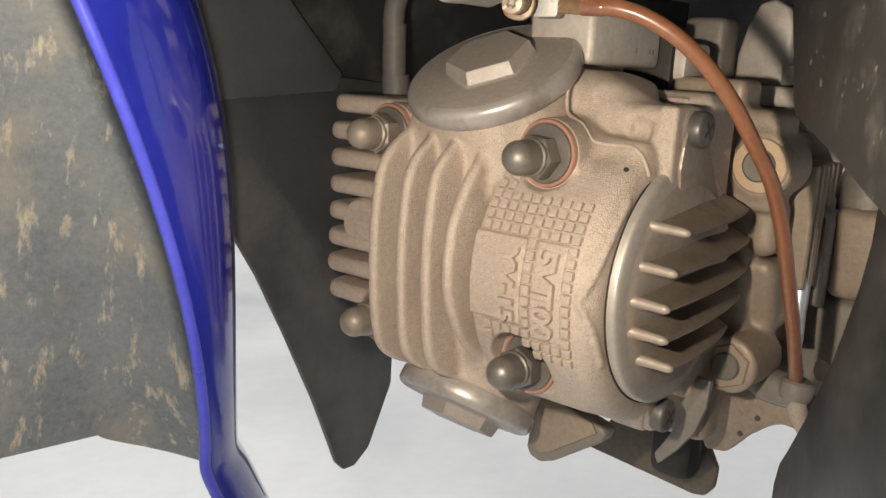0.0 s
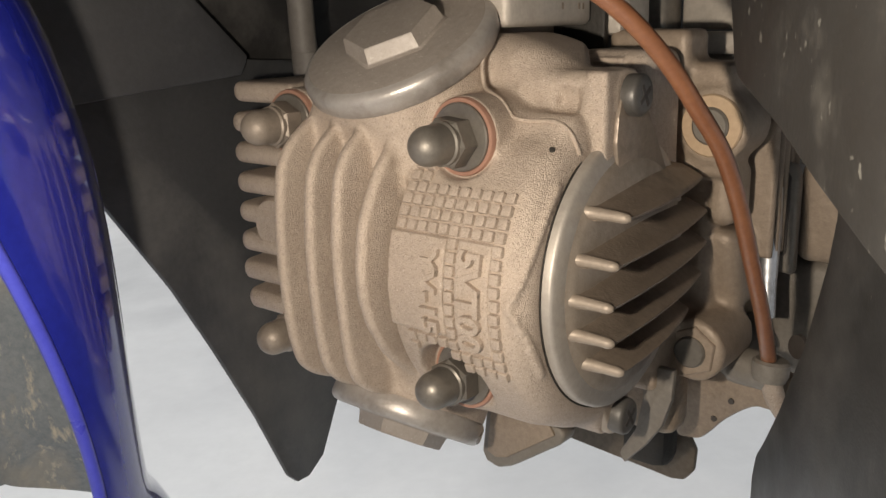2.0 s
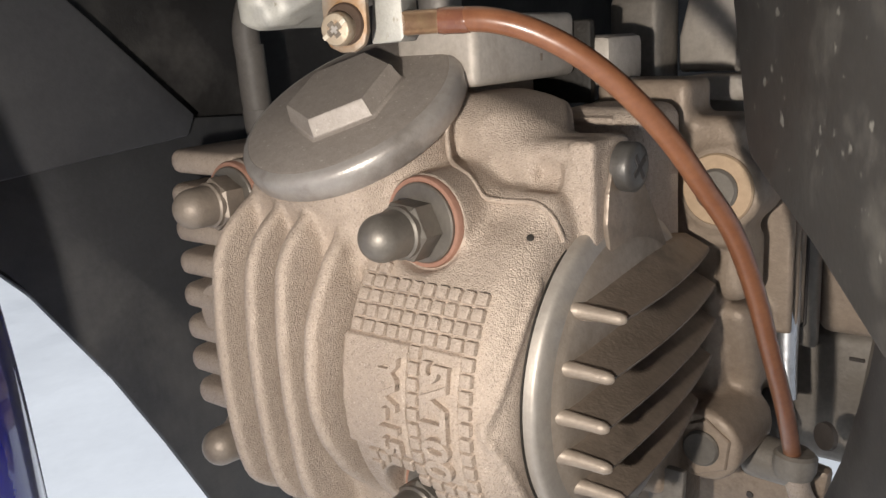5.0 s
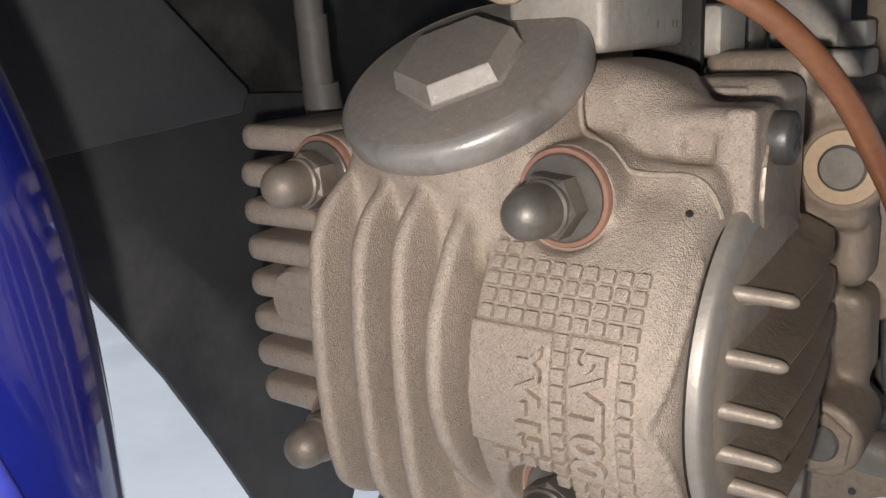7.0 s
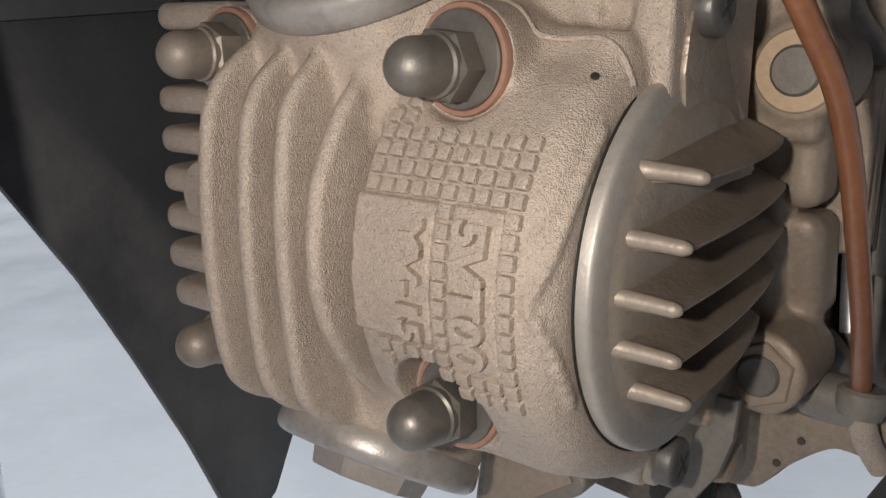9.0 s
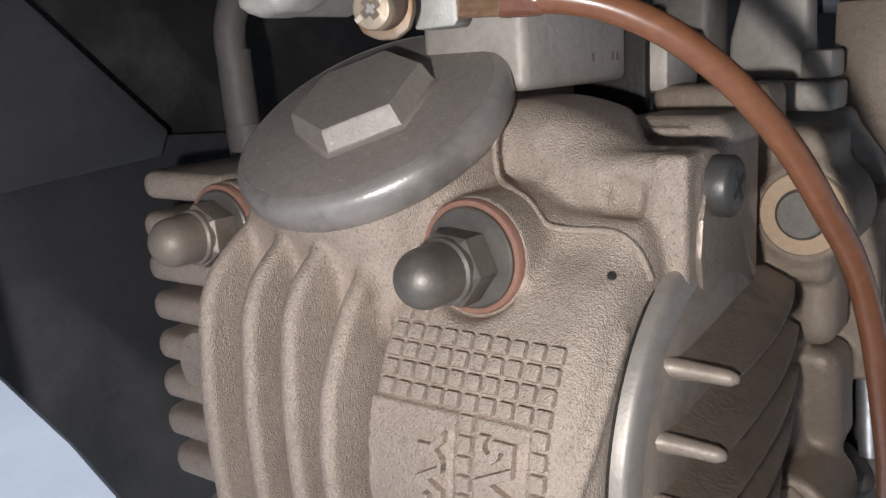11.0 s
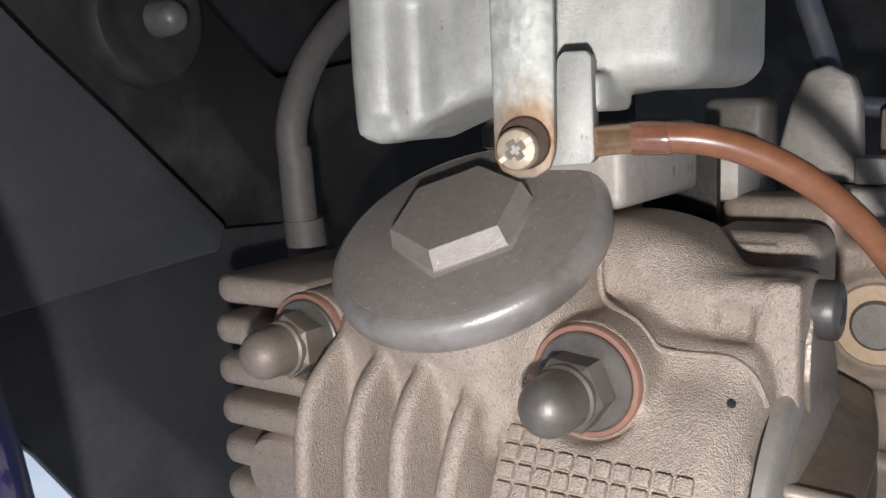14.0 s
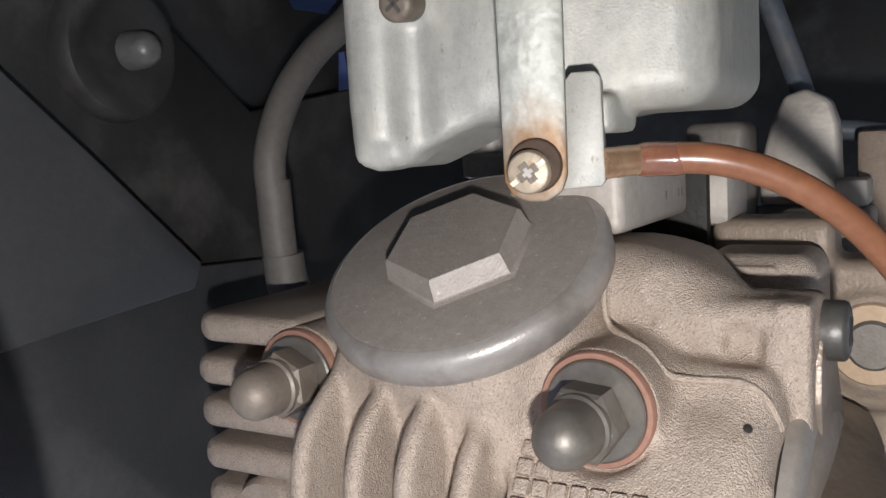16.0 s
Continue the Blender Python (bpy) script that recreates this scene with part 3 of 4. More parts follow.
def skin(u, w, lift=0.0):
    """The point at which the head's casting is met from the front, at the side and height given."""
    vs = np.arange(-8, 60, 0.1, dtype=np.float32)
    f = head_field(np.full((1, 1, 1), u, np.float32), vs[None, :, None], np.full((1, 1, 1), w, np.float32)).ravel()
    hit_ = np.argmax(f < 0)
    return (u, float(vs[hit_]) - lift, w)


SEAM = ((26.3, 25.5, 48.0), (26.3, 24.3, 45.2), (26.5, 24.2, 41.5), (27.6, 23.6, 39.4), (30.9, 21.8, 38.2), (34.0, 21.1, 36.9), (36.2, 20.6, 34.8), (37.7, 20.6, 33.2), (39.6, 21.4, 32.6), (42.0, 22.1, 32.4), (47.5, 22.2, 32.5), (50.1, 22.1, 31.8), (51.8, 22.6, 30.1), (53.0, 22.9, 27.8), (53.7, 23.3, 25.4))
part("casting_seam", tube(SEAM, 0.55, 8, 5), CAST, head)
# a dark plug: the shade inside the pin hole is put into its colour
part("pin_hole", lathe([(-1, 0.8), (0.1, 0.7), (0.2, 0)], skin(50.0, 26.9, 0.15), (0.35, -0.75, 0.6), 14), STEEL_AND_SHADE, head, "rusty pin hole")

# ---- finned side cover ----
cover = part("side_cover", lathe([(-6, 32.8), (-0.4, 33.0), (0.0, 33.5), (3.2, 33.3), (4.2, 32.2), (4.8, 30.2), (5.8, 28.6), (6.4, 27.0), (6.9, 22), (7.2, 14), (7.4, 0)], (52.0, CAM_V, CAM_W), (1, 0, 0), 96), COVER, head, "round finned side cover of worn aluminium")
part("rim", lathe([(0.3, 32.9), (0.3, 33.6), (0.6, 33.95), (3.3, 33.9), (3.9, 33.6), (4.3, 33.0), (4.6, 32.0), (5.0, 30.4)], (52.2, CAM_V, CAM_W), (1, 0, 0), 120), BRIGHT, cover, "bright machined rim")
part("joint_line", lathe([(-0.1, 33.4), (-0.1, 34.4), (0.3, 34.4), (0.3, 33.4)], (53.6, CAM_V, CAM_W), (1, 0, 0), 96), STEEL_AND_SHADE, cover, "thin dark joint")
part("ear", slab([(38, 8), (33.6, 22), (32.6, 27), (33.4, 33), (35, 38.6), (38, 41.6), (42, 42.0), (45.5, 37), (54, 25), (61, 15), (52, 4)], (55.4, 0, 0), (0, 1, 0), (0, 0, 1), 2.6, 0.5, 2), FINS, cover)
part("ear", slab([(32, -34), (40, -46), (43, -51), (48, -51.5), (51.5, -48), (52, -40), (56, -28), (40, -20)], (48.5, 0, 0), (0, 1, 0), (0, 0, 1), 5.0, 1.4, 3), COVER, cover)


def cover_fin(w0, v0, v1):
    """A wedge of a fin: thick at the root, sloping down to a thin outer edge that arcs back to the cover at the rear."""
    n = 26
    bm = bmesh.new()
    rows = []
    for k in range(n + 1):
        s = k / n
        v = v0 + (v1 - v0) * s
        out = 67.2 - 6.4 * s ** 2.3
        edge = w0 - 0.5 + 0.7 * s
        root = w0 + 1.0 + 3.7 * math.sin(math.pi * 0.92 * s ** 1.15)
        ring = [(55, root + 1.6), (57.4, root + 0.5), (58.6, root)]
        ring += [(58.6 + (out - 58.6) * q, root + (edge + 0.6 - root) * q ** 0.8) for q in (0.2, 0.45, 0.7, 0.92)]
        ring += [(out, edge + 0.2), (out, edge - 0.2), (out - 0.4, edge - 0.6), (57.6, edge - 1.4), (55, edge - 2.4)]
        rows.append([bm.verts.new((u, v, w)) for u, w in ring])
    for a, b in zip(rows, rows[1:]):
        for k in range(11):
            bm.faces.new((a[k], a[k + 1], b[k + 1], b[k]))
    bm.faces.new(rows[0][::-1])
    bm.faces.new(rows[-1])
    bmesh.ops.recalc_face_normals(bm, faces=bm.faces)
    return bm


for _w, _v0, _v1 in ((13.0, 21.4, 75.0), (3.2, 16.6, 79.0), (-5.7, 14.6, 80.0), (-14.0, 15.5, 77.5), (-22.4, 20.4, 70.0)):
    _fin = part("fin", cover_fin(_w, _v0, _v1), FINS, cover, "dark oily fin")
    part("front_edge", tube([(55, _v0 - 0.6, _w), (58, _v0, _w), (63, _v0 + 0.3, _w - 0.2), (66.2, _v0 + 0.5, _w - 0.4), (67.3, _v0 + 1.0, _w - 0.5)], (2.8, 1.6, 1.35, 1.25, 0.6), 12, 4), FIN_EDGE, _fin, "rubbed bright front edge")


def pan_screw(centre, axis, r, parent, mat, name="cover_bolt", slot=None, flat=1.0):
    s = part(name, lathe([(-3, r * 0.96), (0, r), (r * 0.6 * flat, r), (r * 0.76 * flat, r * 0.93), (r * 0.85 * flat, r * 0.8), (r * 0.88 * flat, r * 0.6), (r * 0.88 * flat, 0)], centre, axis, 32), mat, parent)
    q = Matrix.Translation(Vector(centre) + Vector(axis).normalized() * (r * 0.87 * flat)) @ frame_of(axis) @ Matrix.Rotation(0.6, 4, "Z")
    bars = []
    for size in ((r * (1.75 if slot else 1.15), r * 0.24, 0.3), (r * 0.24, r * (0.8 if slot else 1.15), 0.3)):
        b = block([-x / 2 for x in size], [x / 2 for x in size], 0.05, 1)
        bmesh.ops.transform(b, matrix=q, verts=b.verts)
        bars.append(b)
    # raised bars; without a slot material they carry the slot's shade as colour
    part("cross_slot", merge(*bars), slot or HOLE_SHADE, s)
    return s


pan_screw((58.4, 39.3, 37.5), (1, 0, 0), 4.9, head, BOLT, flat=0.68)
pan_screw((53.5, 45.7, -45.8), (1, 0, 0), 4.9, head, BOLT, flat=0.8)

# ---- barrel and crankcase behind the head ----
barrel = thing("engine_barrel", (20, 110, 0), "dusty tan engine barrel with mounting bosses behind the head", "engine part")


def barrel_field(U, V, W):
    d = rbox(U, V, W, (-30, 84, -44), (60, 135, 36), 4)
    d = join(d, rbox(U, V, W, (48, 80, 12), (66, 95, 43), 2.5), 2)
    d = join(d, rbox(U, V, W, (30, 78, 40), (54, 92, 51.5), 2), 2)
    d = join(d, np.minimum(rbox(U, V, W, (58, 83, -2), (66.5, 98, 16), 4), rbox(U, V + 0.25 * (W + 1), W, (57.6, 84, -28), (67, 100, -3), 4.0)), 1.2)
    d = join(d, rod(U, V, W, (61, 79, 26.5), (61, 96, 26.5), 10, 1), 2)
    d = join(d, rod(U, V, W, (61, 73, -35), (61, 96, -35), 9, 1), 3)
    d = join(d, rbox(U, V, W, (40, 62, -46), (56, 90, -26), 3), 3)
    for k in range(5):
        d = np.minimum(d, rbox(U, V, W, (30, 101 + 4.5 * k, -14), (71.5, 103.2 + 4.5 * k, 27), 0.8))
    return d


casting("barrel_casting", barrel_field, (-36, 56, -50), (74, 140, 56), 1.0, BEIGE, barrel)
for _c, _m, _r, _hex in (((61, 79, 26.5), BRASSY, 8.4, False), ((61, 73, -35), BEIGE, 7.4, True)):
    part("washer", lathe([(-1, 3), (-1, _r), (0.6, _r), (1.0, _r - 0.4), (1.0, 3)], _c, (0, -1, 0), 40, hexa=_hex, spin=0.4), _m, barrel)
    part("mounting_bolt", lathe([(0, _r * 0.6), (1.6, _r * 0.6), (2.1, _r * 0.53), (2.1, 0)], _c, (0, -1, 0), 30), STEEL, barrel)

crank = thing("crankcase", (60, 180, -40), "grey dusty engine crankcase with brackets", "engine part")


def crank_field(U, V, W):
    d = rbox(U, V, W, (-20, 140, -62), (62, 260, 40), 10)
    d = join(d, rod(U, V, W, (40, 112, -62), (66, 118, -40), 7, 3), 4)
    d = join(d, rod(U, V, W, (64, 93, -44), (80, 92, -44), 5.6, 2.5), 4)
    d = join(d, rod(U, V, W, (64, 95, -45), (55, 140, -50), 5, 2.5), 4)
    return d


part("starter_column", block((72.5, 117, -17.5), (96, 150, 13), 4.0, 4), BEIGE, crank, "beige starter housing")
part("column_top", lathe([(0, 10.5), (12, 10), (16, 8), (17.5, 4), (17.6, 0)], (80, 130, 11), (0, 0, 1), 32), CASE, crank)
part("slot_plate", slab([(66.6, -20), (74, -21), (74, 8), (72.6, 12), (70, 13.4), (67.6, 12), (66.6, 8)], (0, 118, 0), (1, 0, 0), (0, 0, 1), 5, 1.4, 3), CASE, crank)
# a dark strip laid on the plate as painted shade of its slot
part("slot", slab([(69.2, -14), (70, -15), (71, -15), (71.8, -14), (71.8, 8.6), (71, 10), (70, 10), (69.2, 8.6)], (0, 113.4, 0), (1, 0, 0), (0, 0, 1), 1.0, 0.2, 1), HOLE_SHADE, crank)
part("return_pipe", tube([(68.2, 110, 6), (68.6, 108, -8), (69.4, 106, -22), (70.5, 104, -32)], (2.4, 3.0, 2.6, 2.4), 14, 5), SILVER, crank, "shiny steel pipe")
# solid disc, coloured dark for the shade of a recess
part("recess_shade", lathe([(0, 3.6), (1.2, 3.4), (1.2, 0)], (83, 96, -36), (-0.5, -0.8, 0.1), 20), HOLE_SHADE, crank)
part("side_cover", block((62, 124, -58), (92, 190, -18), 5, 3), CASE, crank)
# thin dark bar: the slit's shade as colour, nothing is cut
part("cover_slit", block((80, 123.4, -26), (84, 124.4, -25), 0.2, 1), HOLE_SHADE, crank)
part("frame_arm", slab([(0, 0), (9, 2), (26, 66), (20, 70), (-2, 20)], (84, 118, -60), (0.25, 0.2, 0), (0, 0, 1), 5, 1.5, 2), CASE, crank)
casting("crankcase_casting", crank_field, (-26, 80, -72), (92, 266, 48), 1.4, CASE, crank)

# ---- intake pipe behind the cap ----
intake = thing("intake_manifold", (12, 55, 51), "pale cast intake manifold with a stamped number", "engine part")
part("body", block((4, 35, 53.0), (26, 76, 68), 2.0, 4), PALE, intake)
part("rear_block", block((-2, 78, 50), (34, 96, 62), 2.0, 2), PALE, intake)
part("flange", block((0, 76, 46), (30, 79, 66), 1.0, 2), STEEL_AND_SHADE, intake)
part("intake_tube", lathe([(0, 6), (21.3, 6.2), (21.8, 7.4), (26.6, 7.6), (27.4, 6.9), (27.6, 6.3), (60, 6.2), (60, 0)], (-28.5, 92, 40), (0, 0, 1), 32), MOUNT, intake)
_bars = [block((26.0, 60 + 2.1 * k, 57.2), (26.08, 60.9 + 2.1 * k, 58.9), 0.03, 1) for k in (0, 4, 5)]
part("stamped_number", merge(*_bars), REAR, intake)

# ---- lower lugs under the head ----
under = thing("exhaust_flange", (20, 60, -70), "dusty brown exhaust flange and bracket below the engine", "engine part")
part("lug", slab([(3, -75), (4.6, -78), (9, -79), (14, -77), (31.5, -64.5), (33, -61.5), (31.5, -59.5), (20, -57), (6, -50)], (0, 60, 0), (1, 0, 0), (0, 0, 1), 7, 1.6, 3), CASE, under)
part("lug_face", slab([(5.8, -73.6), (9, -75), (13, -73.8), (30, -61.6), (28, -58.6), (8, -53)], (0, 53.2, 0), (1, 0, 0), (0, 0, 1), 1.2, 0.5, 2), BEIGE, under, "brown dusty face")
part("bracket", slab([(-16, -103.5), (33, -107.5), (37.5, -106.5), (41, -102), (41.5, -94), (34, -80), (-4, -86)], (0, 130, 0), (1, 0, 0), (0, 0, 1), 3, 1.0, 2), BROWN_STEEL, under)
# solid block whose dark colour stands for the shade in a hollow
part("cavity_shade", block((19, 112, -98), (37, 126, -70), 5, 2), STEEL_AND_SHADE, under)
part("back_web", block((36, 70, -62), (58, 82, -36), 4, 3), REAR, under)
part("guard_plate", slab([(50, -38), (60.5, -38), (60, -47), (57.4, -55.5), (52.4, -63), (46.2, -70), (44.6, -67), (49.4, -58.5), (51.4, -48)], (0, 66, 0), (1, 0, 0), (0, 0, 1), 2.4, 0.8, 2), CASE, under, "thin curved grey plate")
part("side_tab", slab([(44, -44), (42, -62), (48, -74), (55, -73), (58.7, -69), (62, -64.8), (67.5, -60), (71.5, -57.5), (77, -57.8), (82, -61), (84, -46), (60, -43)], (0, 101, 0), (1, 0, 0), (0, 0, 1), 5, 1.5, 2), REAR, under)
for _u, _w in ((59.5, -64.5), (64.5, -57.5)):
    # dark discs on the tab, painted as the shade in its holes
    part("tab_hole", lathe([(0, 1.0), (0.4, 0.9), (0.4, 0)], (_u, 96.1, _w), (0, -1, 0), 16), HOLE_SHADE, under)

# ---- air valve above, its strap and the brown pipe ----
valve = thing("carburettor", (25, 20, 70), "pale oxidised alloy carburettor bowl above the engine", "engine part")


def valve_field(U, V, W):
    s = 0.33
    VV = V - s * (U - 0)
    d = rbox(U, VV, W, (12, -2, 73.5), (47, 34, 130), 5)
    d = join(d, rbox(U, VV, W, (-3, -1, 74), (30, 34, 130), 3), 3)
    d = join(d, rbox(U, VV, W, (-2.5, -2.5, 67.3), (6.0, 6, 130), 2.0), 2.5)
    d = join(d, rod(U, VV, W, (2.2, 0.5, 70), (2.2, 0.5, 132), 4.4, 2), 1.2)
    d = join(d, rbox(U, VV, W - 0.44 * (U - 7.5), (0, -1.5, 69.6), (28, 20, 100), 1.5), 1.5)
    d = carve(d, rod(U, VV, W, (7.6, -3.4, 60), (7.6, -3.4, 88), 2.6, 1), 1.5)
    d = join(d, rbox(U, VV, W, (30.3, -5, 70.5), (35.2, 6, 76), 1), 1)
    return d


casting("bowl", valve_field, (-8, -12, 62), (64, 60, 136), 0.8, WHITE_METAL, valve)
pan_screw((8.0, -3.0, 90.2), (0.1, -1, -0.1), 2.6, valve, BROWN_STEEL, "bowl_screw")
part("gasket_flange", slab([(-4, -4.2), (13, 1.4), (14, 30), (-4, 26)], (0, 0, 93.6), (1, 0, 0), (0, 1, 0), 2.2, 0.6, 2), BROWN_STEEL, valve, "brown ridged gasket flange")
_ax, _az = Vector((0.95, 0.31, 0)), Vector((0, 0, 1))
strap = part("strap", slab([(-4.2, -2), (-3.2, -3.8), (-1, -4.8), (1.5, -4.8), (3.4, -3.6), (4.2, -1.5), (4.4, 30), (4.4, 70), (-4.4, 70), (-4.4, 30)], (28.0, -3.2, 66.8), _ax, _az, 1.6, 0.5, 2), RUST_METAL, valve, "pale metal strap with rust stains")
part("strap_plate", slab([(3.4, -3.6), (9.0, -3.4), (9.6, -2.6), (9.3, 11.2), (8.6, 12.0), (5.4, 12.0), (4.6, 11), (3.4, -3)], (26.4, -0.6, 66.8), _ax, _az, -7.0, 0.8, 2), WHITE_METAL, valve)
# rusty ring that also paints the shadow crescent beside the screw
part("rust_shadow_ring", lathe([(-1, 3.6), (0.3, 3.6), (0.6, 3.3), (0.6, 0)], (28.5, -4.6, 66.8), (0.31, -0.95, 0), 32), RUST_SHADE, strap)
clamp = part("clamp_screw", lathe([(-1, 2.8), (1.0, 2.9), (1.7, 2.85), (2.2, 2.6), (2.38, 2.2), (2.4, 0)], (28.1, -5.2, 66.1), (0.25, -0.96, -0.05), 40), SCREW, valve, "worn yellowish cross-head screw")
_q = Matrix.Translation(Vector((28.1, -5.2, 66.1)) + Vector((0.25, -0.96, -0.05)).normalized() * 2.38) @ frame_of((0.25, -0.96, -0.05)) @ Matrix.Rotation(0.6, 4, "Z")


def screw_mark(name, boxes, mat):
    out = []
    for cx, cy, sx, sy, h in boxes:
        b = block((cx - sx / 2, cy - sy / 2, -0.25), (cx + sx / 2, cy + sy / 2, h), 0.06, 1)
        bmesh.ops.transform(b, matrix=_q, verts=b.verts)
        out.append(b)
    part(name, merge(*out), mat, clamp)


# raised bars: brown for the recess's shade, paler ones for its bright reflection
screw_mark("cross_shade", ((0, 0, 2.9, 1.25, 0.05), (0, 0, 1.25, 2.9, 0.055)), BROWN_STEEL)
screw_mark("cross_glint", ((0, 0, 1.5, 0.6, 0.09), (0, 0, 0.6, 1.5, 0.095)), MOUNT)
screw_mark("slot_end", ((2.15, 0, 1.1, 0.75, 0.12), (-2.15, 0, 1.1, 0.75, 0.12)), SLOT)
pipe = thing("brown_rubber_hose", (60, 60, 30), "brown rubber drain hose curving down beside the engine", "hose")
_way = [(37.6, 9.4, 66.6), (46, 11.6, 66.4), (53, 14.5, 64.4), (60, 18.6, 60), (66, 24, 53.4), (71, 31, 44.5), (74.5, 38.6, 34.5), (77.2, 46, 25), (78.6, 54, 12.5), (79.0, 64, -4), (78.6, 76, -21.5), (77.4, 87.6, -38.5)]
part("hose", tube(_way, (2.2, 2.2, 2.15, 2.12, 2.1, 2.1, 2.1, 2.1, 2.1, 2.1, 2.1, 2.1), 18, 6), PIPE, pipe)
part("ferrule", tube([(34.4, 2.9, 66.45), (35.6, 5.2, 66.5), (37.2, 8.6, 66.6), (39.0, 9.9, 66.6)], 2.15, 18, 4), PIPE_METAL, pipe, "heat-tinted metal spigot")
part("cuff", tube([(37.6, 9.3, 66.6), (38.6, 9.7, 66.6), (40.2, 10.1, 66.6), (42.6, 10.7, 66.5), (43.6, 10.95, 66.45)], (2.2, 2.42, 2.42, 2.35, 2.15), 18, 4), CUFF, pipe, "purple-brown heat-tinted hose end")
part("end_collar", lathe([(-3, 4.4), (-1, 5.2), (2.4, 5.2), (3.2, 4.4), (3.2, 0)], (77.6, 89, -42), (0.05, 0.1, 1), 28), CASE, pipe)
part("tail", tube([(77.6, 89, -42), (78.5, 91, -50), (82, 94, -58)], (3, 3, 2.6), 12), CAST, pipe)

# ---- breather hose on the far side ----
hose = thing("breather_hose", (-68, 52, 37), "grey rubber breather hose behind the cylinder head", "hose")
part("hose", tube([(-68, 53, 58), (-68, 52.6, 70), (-68, 60, 84), (-68, 73, 96), (-68, 90, 107), (-68, 105, 125)], 3.9, 16), HOSE, hose)
part("sleeve", tube([(-67.5, 55, 37), (-68, 53.6, 48), (-68, 52.9, 64)], (4.3, 4.3, 4.2), 16), HOSE, hose)
part("collar", tube([(-67, 56, 32), (-67.6, 54.8, 40), (-67.7, 54.2, 46)], (5.4, 5.1, 5.0), 16), HOSE, hose)

# ---- dark plastics on the far side ----
panel = thing("leg_shield", (-86, 20, 0), "dusty grey-black plastic leg shield tapering to a point", "bodywork")
part("lower_panel", slab([(-75, 80), (-30, 23), (-12, 3), (7.7, -27), (21.4, -52), (37, -82.7), (50, -112), (54, -116), (60, -116), (68, -110), (80, -84), (78, 42), (44, 44), (20, 62), (-75, 70)], (-89, 0, 0), (0, 1, 0), (0, 0, 1), 3, 0.9, 2), MIDGREY, panel)
part("side_panel", slab([(-75, 140), (-75, 30), (-14, 34.6), (40, 39), (43, 45), (13.8, 72.8), (-3.7, 88.7), (-50, 135)], (-86.4, 0, 0), (0, 1, 0), (0, 0, 1), 3, 0.8, 2), GREY_PLASTIC, panel)
inner = thing("inner_fairing", (-92, 60, 60), "black plastic inner fairing with a round rubber boss", "bodywork")
part("fairing_sheet", slab([(-60, 160), (-40, 110), (0, 60), (0, 20), (330, 20), (330, 96), (150, 94), (110, 88), (71, 82), (57.8, 92), (38, 108), (20, 170)], (-92.6, 0, 0), (0, 1, 0), (0, 0, 1), 3, 0.8, 2), INNER, inner)
part("boss_seat", lathe([(0, 16.6), (2.6, 16.0), (4.4, 14.6), (4.6, 12.8), (2.6, 9.4), (1.6, 6.0), (1.6, 0)], (-89.8, 27.4, 95.6), (1, 0, 0), 48), INNER, inner)
part("boss", lathe([(1.5, 4.5), (5.5, 4.2), (7.6, 3.6), (8.8, 2.6), (9.4, 1.3), (9.5, 0)], (-89.8, 31.4, 95.4), (1, 0, 0), 36), BOSS, inner, "rubber boss")
upper = thing("upper_fairing", (-110, 100, 110), "black plastic upper fairing", "bodywork")
part("panel", slab([(20, 160), (36, 98), (57.8, 78), (71, 68), (97, 68), (124, 70), (127, 102), (133, 103), (139, 70), (330, 70), (330, 170), (138, 170), (134, 122), (124, 114), (106, 114), (100, 122), (96, 170), (60, 170)], (-104, 0, 0), (0, 1, 0), (0, 0, 1), 3, 0.8, 2), INNER, upper)
part("rolled_edge", tube([(-101.6, 36, 98), (-101.6, 47, 88), (-101.6, 57.8, 78), (-101.6, 71, 68.4), (-101.6, 84, 68), (-101.6, 97, 68)], 1.1, 10, 4), INNER, upper)

# ---- the near leg shield ----
near = thing("near_leg_shield", (105, 10, 40), "mud-flecked black plastic leg shield beside the engine", "bodywork")
_e = Vector((-16, 25, 0)).normalized()
_o = Vector((113, -12, 0))
_upper = [(80, 140), (66, 100), (52, 66), (44, 53), (41, 47), (37, 43.5), (28, 41.8), (5, 38), (-17, 33), (-37, 29), (-60, 25), (-60, 140)]
part("upper_panel", slab(_upper, _o, _e, (0, 0, 1), -3, 1.0, 2), SPECKLED, near)
_o2 = Vector((102, 45, 0))
_lower = [(-14, 40), (-13, 16), (-10, 6), (1, -16), (17, -39), (29, -53.5), (35.5, -60.5), (38.2, -68), (38, -80), (37, -140), (-60, -140), (-60, 40)]
part("lower_panel", slab(_lower, _o2, _e, (0, 0, 1), -3, 1.0, 2), BLACK, near)
_back = _o2 + Vector((0.842, 0.539, 0)) * 5
_lip = [(-2, 2), (6, -16), (22, -38), (34, -52), (40.5, -59), (43.5, -67), (43, -80), (42, -140), (30, -140), (30, -62), (14, -40), (-6, -6)]
part("inner_flange", slab(_lip, _back, _e, (0, 0, 1), -2.4, 0.8, 2), BROWN_STEEL, near, "dusty grey-brown inner flange")

# ---- front mudguard ----
guard = thing("front_mudguard", (-25, -60, 0), "glossy blue plastic front mudguard, muddy grey inside", "mudguard")


def guard_edge(w):
    """The side and rearward place of the near lip at a height."""
    c = max(min(w, 62), -60)
    v = -62.7 - 0.358 * c - 0.00174 * c * c + 3.8e-6 * c ** 3 - 0.55 * (w - c)
    return -3 + 0.2 * w + 0.2 * v, v - 8


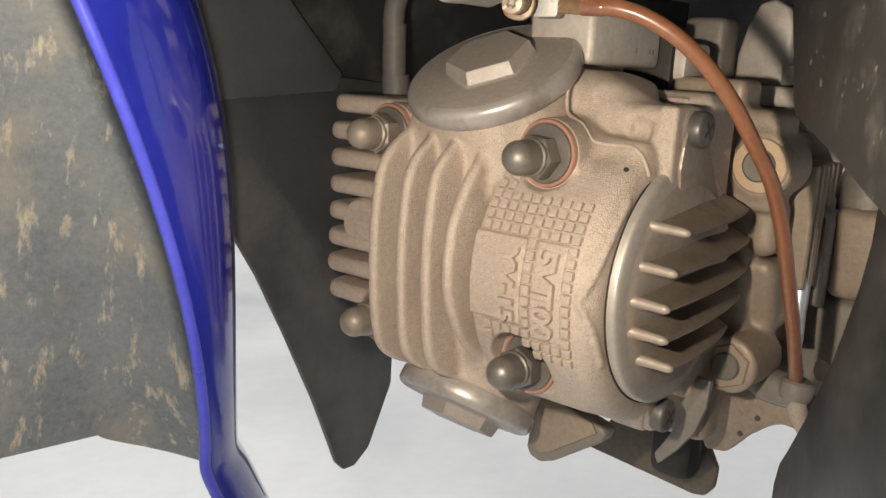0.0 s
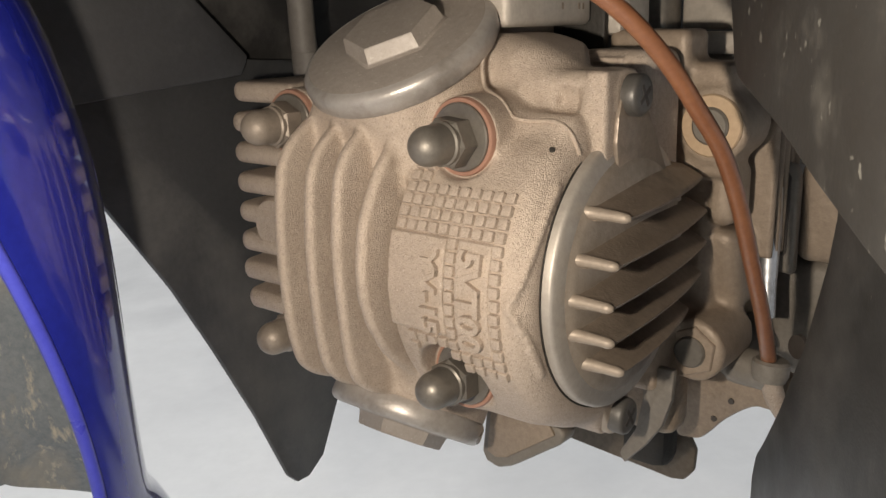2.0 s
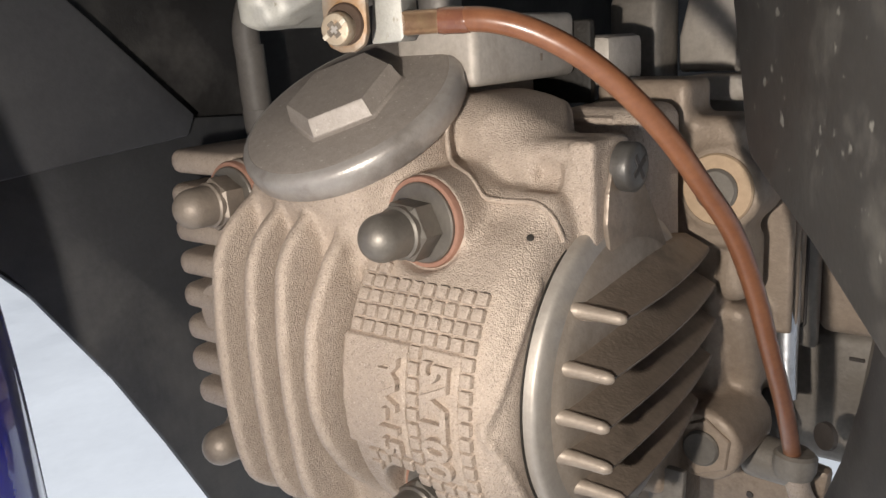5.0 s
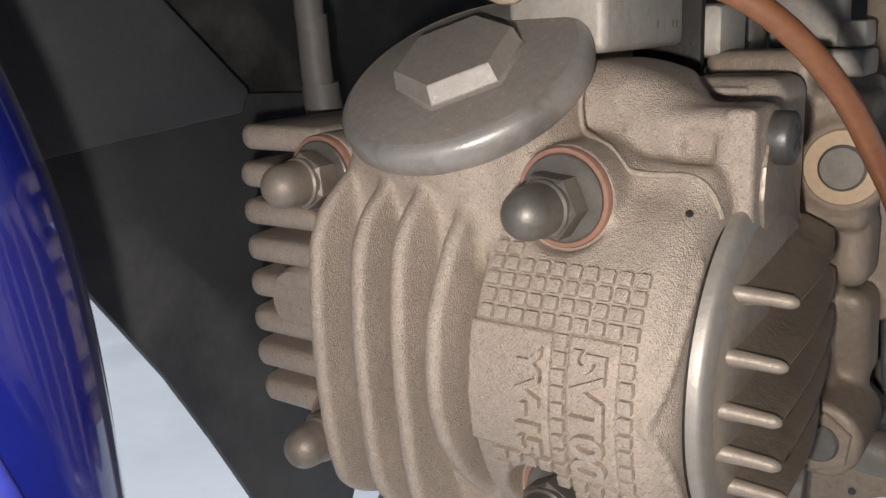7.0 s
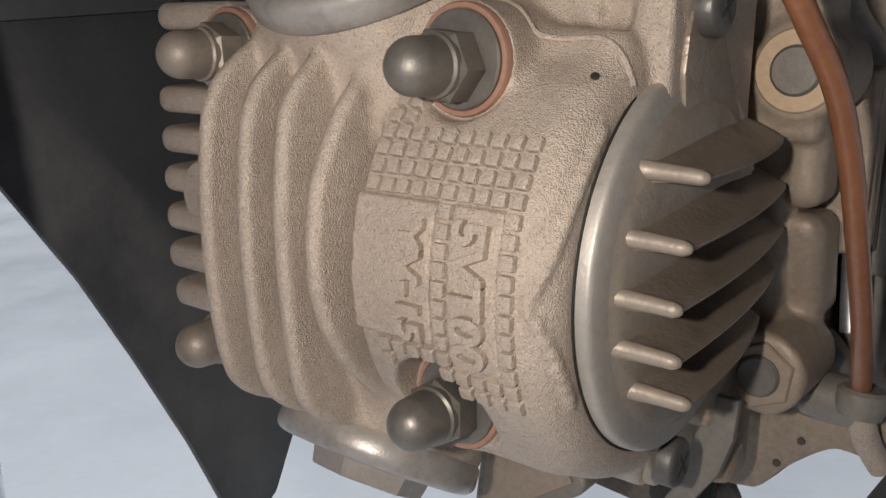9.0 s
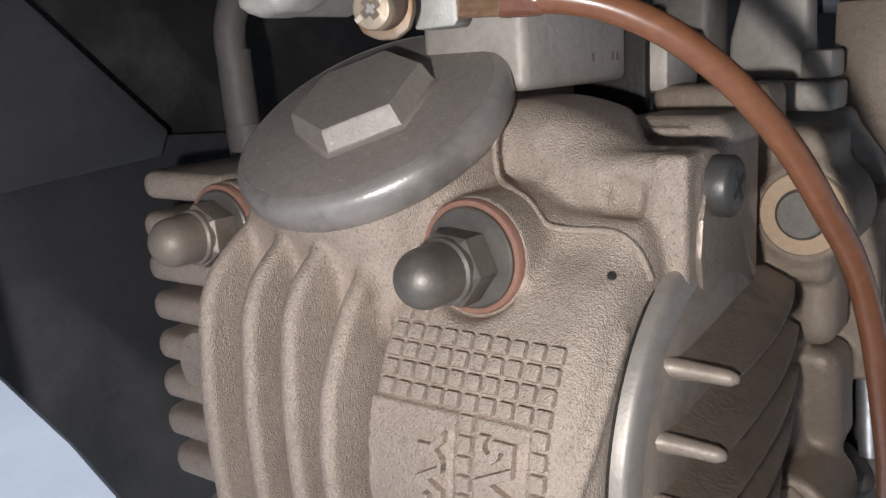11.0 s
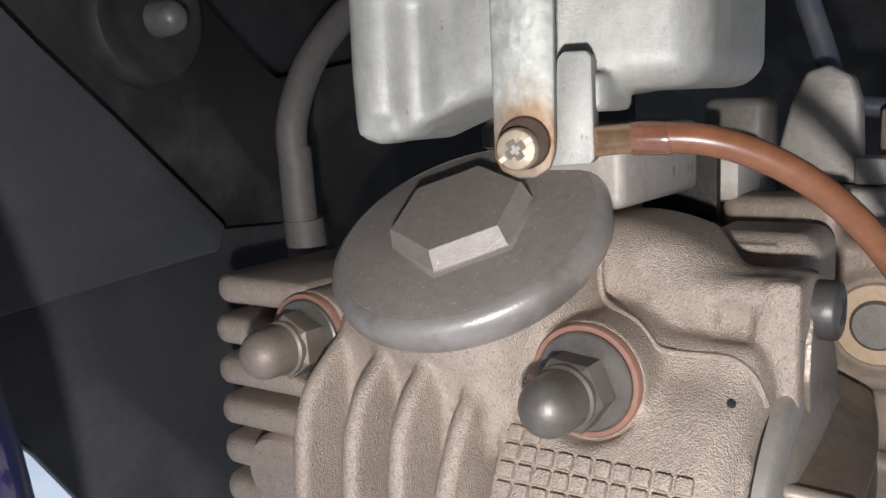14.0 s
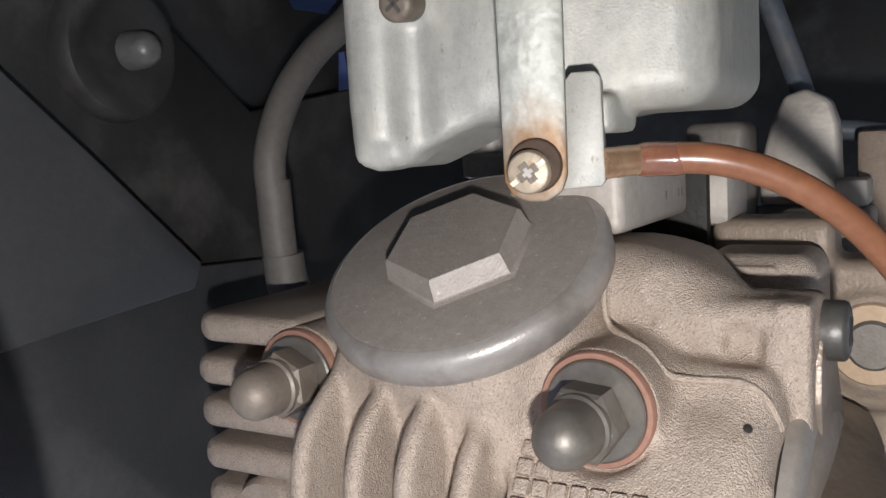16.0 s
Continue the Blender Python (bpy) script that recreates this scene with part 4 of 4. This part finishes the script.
def guard_depth(w):
    """How far the bowed back of the guard stands behind its lip."""
    c = max(min(w, 70), -66)
    return 33.5 + 0.268 * c + 0.0008 * c * c - 2.6e-5 * c ** 3


def guard_shell(off, n=96, m=44, w0=-74.0, w1=77.0):
    rows = []
    for j in range(m + 1):
        row = []
        for i in range(n + 9):
            a = math.pi * min(i, n) / n
            low = w0 - 13 * math.sin(a) ** 0.7
            w = low + (w1 - low) * j / m
            ul, ve = guard_edge(w)
            au, av = 36 - off, guard_depth(w) - off
            lift = 0.0
            if w > -52:
                lift = sum(0.45 * math.exp(-((math.degrees(a) - c) / 1.1) ** 2) for c in (64, 70, 76)) * min((w + 52) / 8, 1) * min(max((44 - w) / 14, 0), 1)
            k = max(i - n, 0)
            row.append(Vector((ul - 36 + (au + lift) * math.cos(a) - 1.5 * k, ve + (av + lift) * math.sin(a) - 14 * k, w)))
        rows.append(row)
    return rows


def shell(off0, off1):
    outer, inner_ = guard_shell(off0), guard_shell(off1)
    bm = bmesh.new()
    g0 = [[bm.verts.new(p) for p in r] for r in outer]
    g1 = [[bm.verts.new(p) for p in r] for r in inner_]
    m, n = len(g0), len(g0[0])
    for a, b in zip(g0, g0[1:]):
        for k in range(n - 1):
            bm.faces.new((a[k], a[k + 1], b[k + 1], b[k]))
    for a, b in zip(g1, g1[1:]):
        for k in range(n - 1):
            bm.faces.new((a[k], b[k], b[k + 1], a[k + 1]))
    for j in range(m - 1):
        bm.faces.new((g0[j][0], g0[j + 1][0], g1[j + 1][0], g1[j][0]))
        bm.faces.new((g0[j][-1], g1[j][-1], g1[j + 1][-1], g0[j + 1][-1]))
    for k in range(n - 1):
        bm.faces.new((g0[0][k], g1[0][k], g1[0][k + 1], g0[0][k + 1]))
        bm.faces.new((g0[-1][k], g0[-1][k + 1], g1[-1][k + 1], g1[-1][k]))
    bmesh.ops.recalc_face_normals(bm, faces=bm.faces)
    return bm


part("outer_skin", shell(0, 1.4), BLUE, guard)
part("inner_skin", shell(1.5, 2.6), MUDDY, guard, "mud-caked grey inside")
part("rolled_edge", tube([(*guard_edge(w), w) for w in range(-74, 78, 8)], 1.5, 10, 3), BLUE_EDGE, guard)

# ---- engine mount and the dark body round the engine ----
mount = thing("engine_mount", (48, 124, 40), "pale grey alloy engine mount with stepped lugs", "bracket")
part("tab", slab([(31, 50.4), (50, 50.4), (49.4, 70), (47.5, 76), (42, 79), (37, 77.5), (33.5, 70), (31, 60)], (0, 123, 0), (1, 0, 0), (0, 0, 1), -8, 1.2, 3), PALE, mount)
part("rear_lug", block((15, 112, 46), (30.4, 126, 72), 2.5, 3), CASE, mount)
part("back_plate", block((52, 136, 30), (68, 144, 68), 1.2, 2), BEIGE, mount)
part("lug", block((49.6, 116, 50.6), (56.6, 128, 57), 1.0, 2), PALE, mount)
part("step", block((37.6, 114, 43.4), (57.6, 128, 50), 1.2, 3), PALE, mount)
part("web", slab([(36, 22), (48, 26), (60, 22), (74, 11), (76, 20), (66, 31), (60, 39), (58, 43.2), (36, 43.2)], (0, 126, 0), (1, 0, 0), (0, 0, 1), -8, 1.4, 3), PALE, mount)
_body = thing("motorcycle", (0, 300, 150), "black motorcycle underbody with blue-grey frame tubes above the engine", "motorcycle")
part("frame_tube", tube([(12, 154, 172), (20, 153, 130), (31, 152, 97), (37, 151, 79), (42, 150, 58), (44, 150, 34)], 3.2, 14, 5), FRAME, _body, "blue-grey steel tube")
part("cross_tube", tube([(40, 151, 69), (50, 151, 68), (62, 151, 66), (90, 152, 62)], 2.8, 14, 4), FRAME, _body, "blue-grey steel tube")
part("underside", block((-170, -50, 165), (150, 760, 330), 20, 3), BLACK, _body)
part("rear_wall", block((-150, 420, -60), (230, 450, 175), 8, 2), INNER, _body)
fairing = thing("blue_side_fairing", (-150, 130, 100), "blue plastic side fairing beyond the engine", "bodywork")
part("sheet", slab([(110, 70), (280, 70), (280, 200), (110, 200)], (-150, 0, 0), (0, 1, 0), (0, 0, 1), 3, 1, 2), PALE_BLUE, fairing)
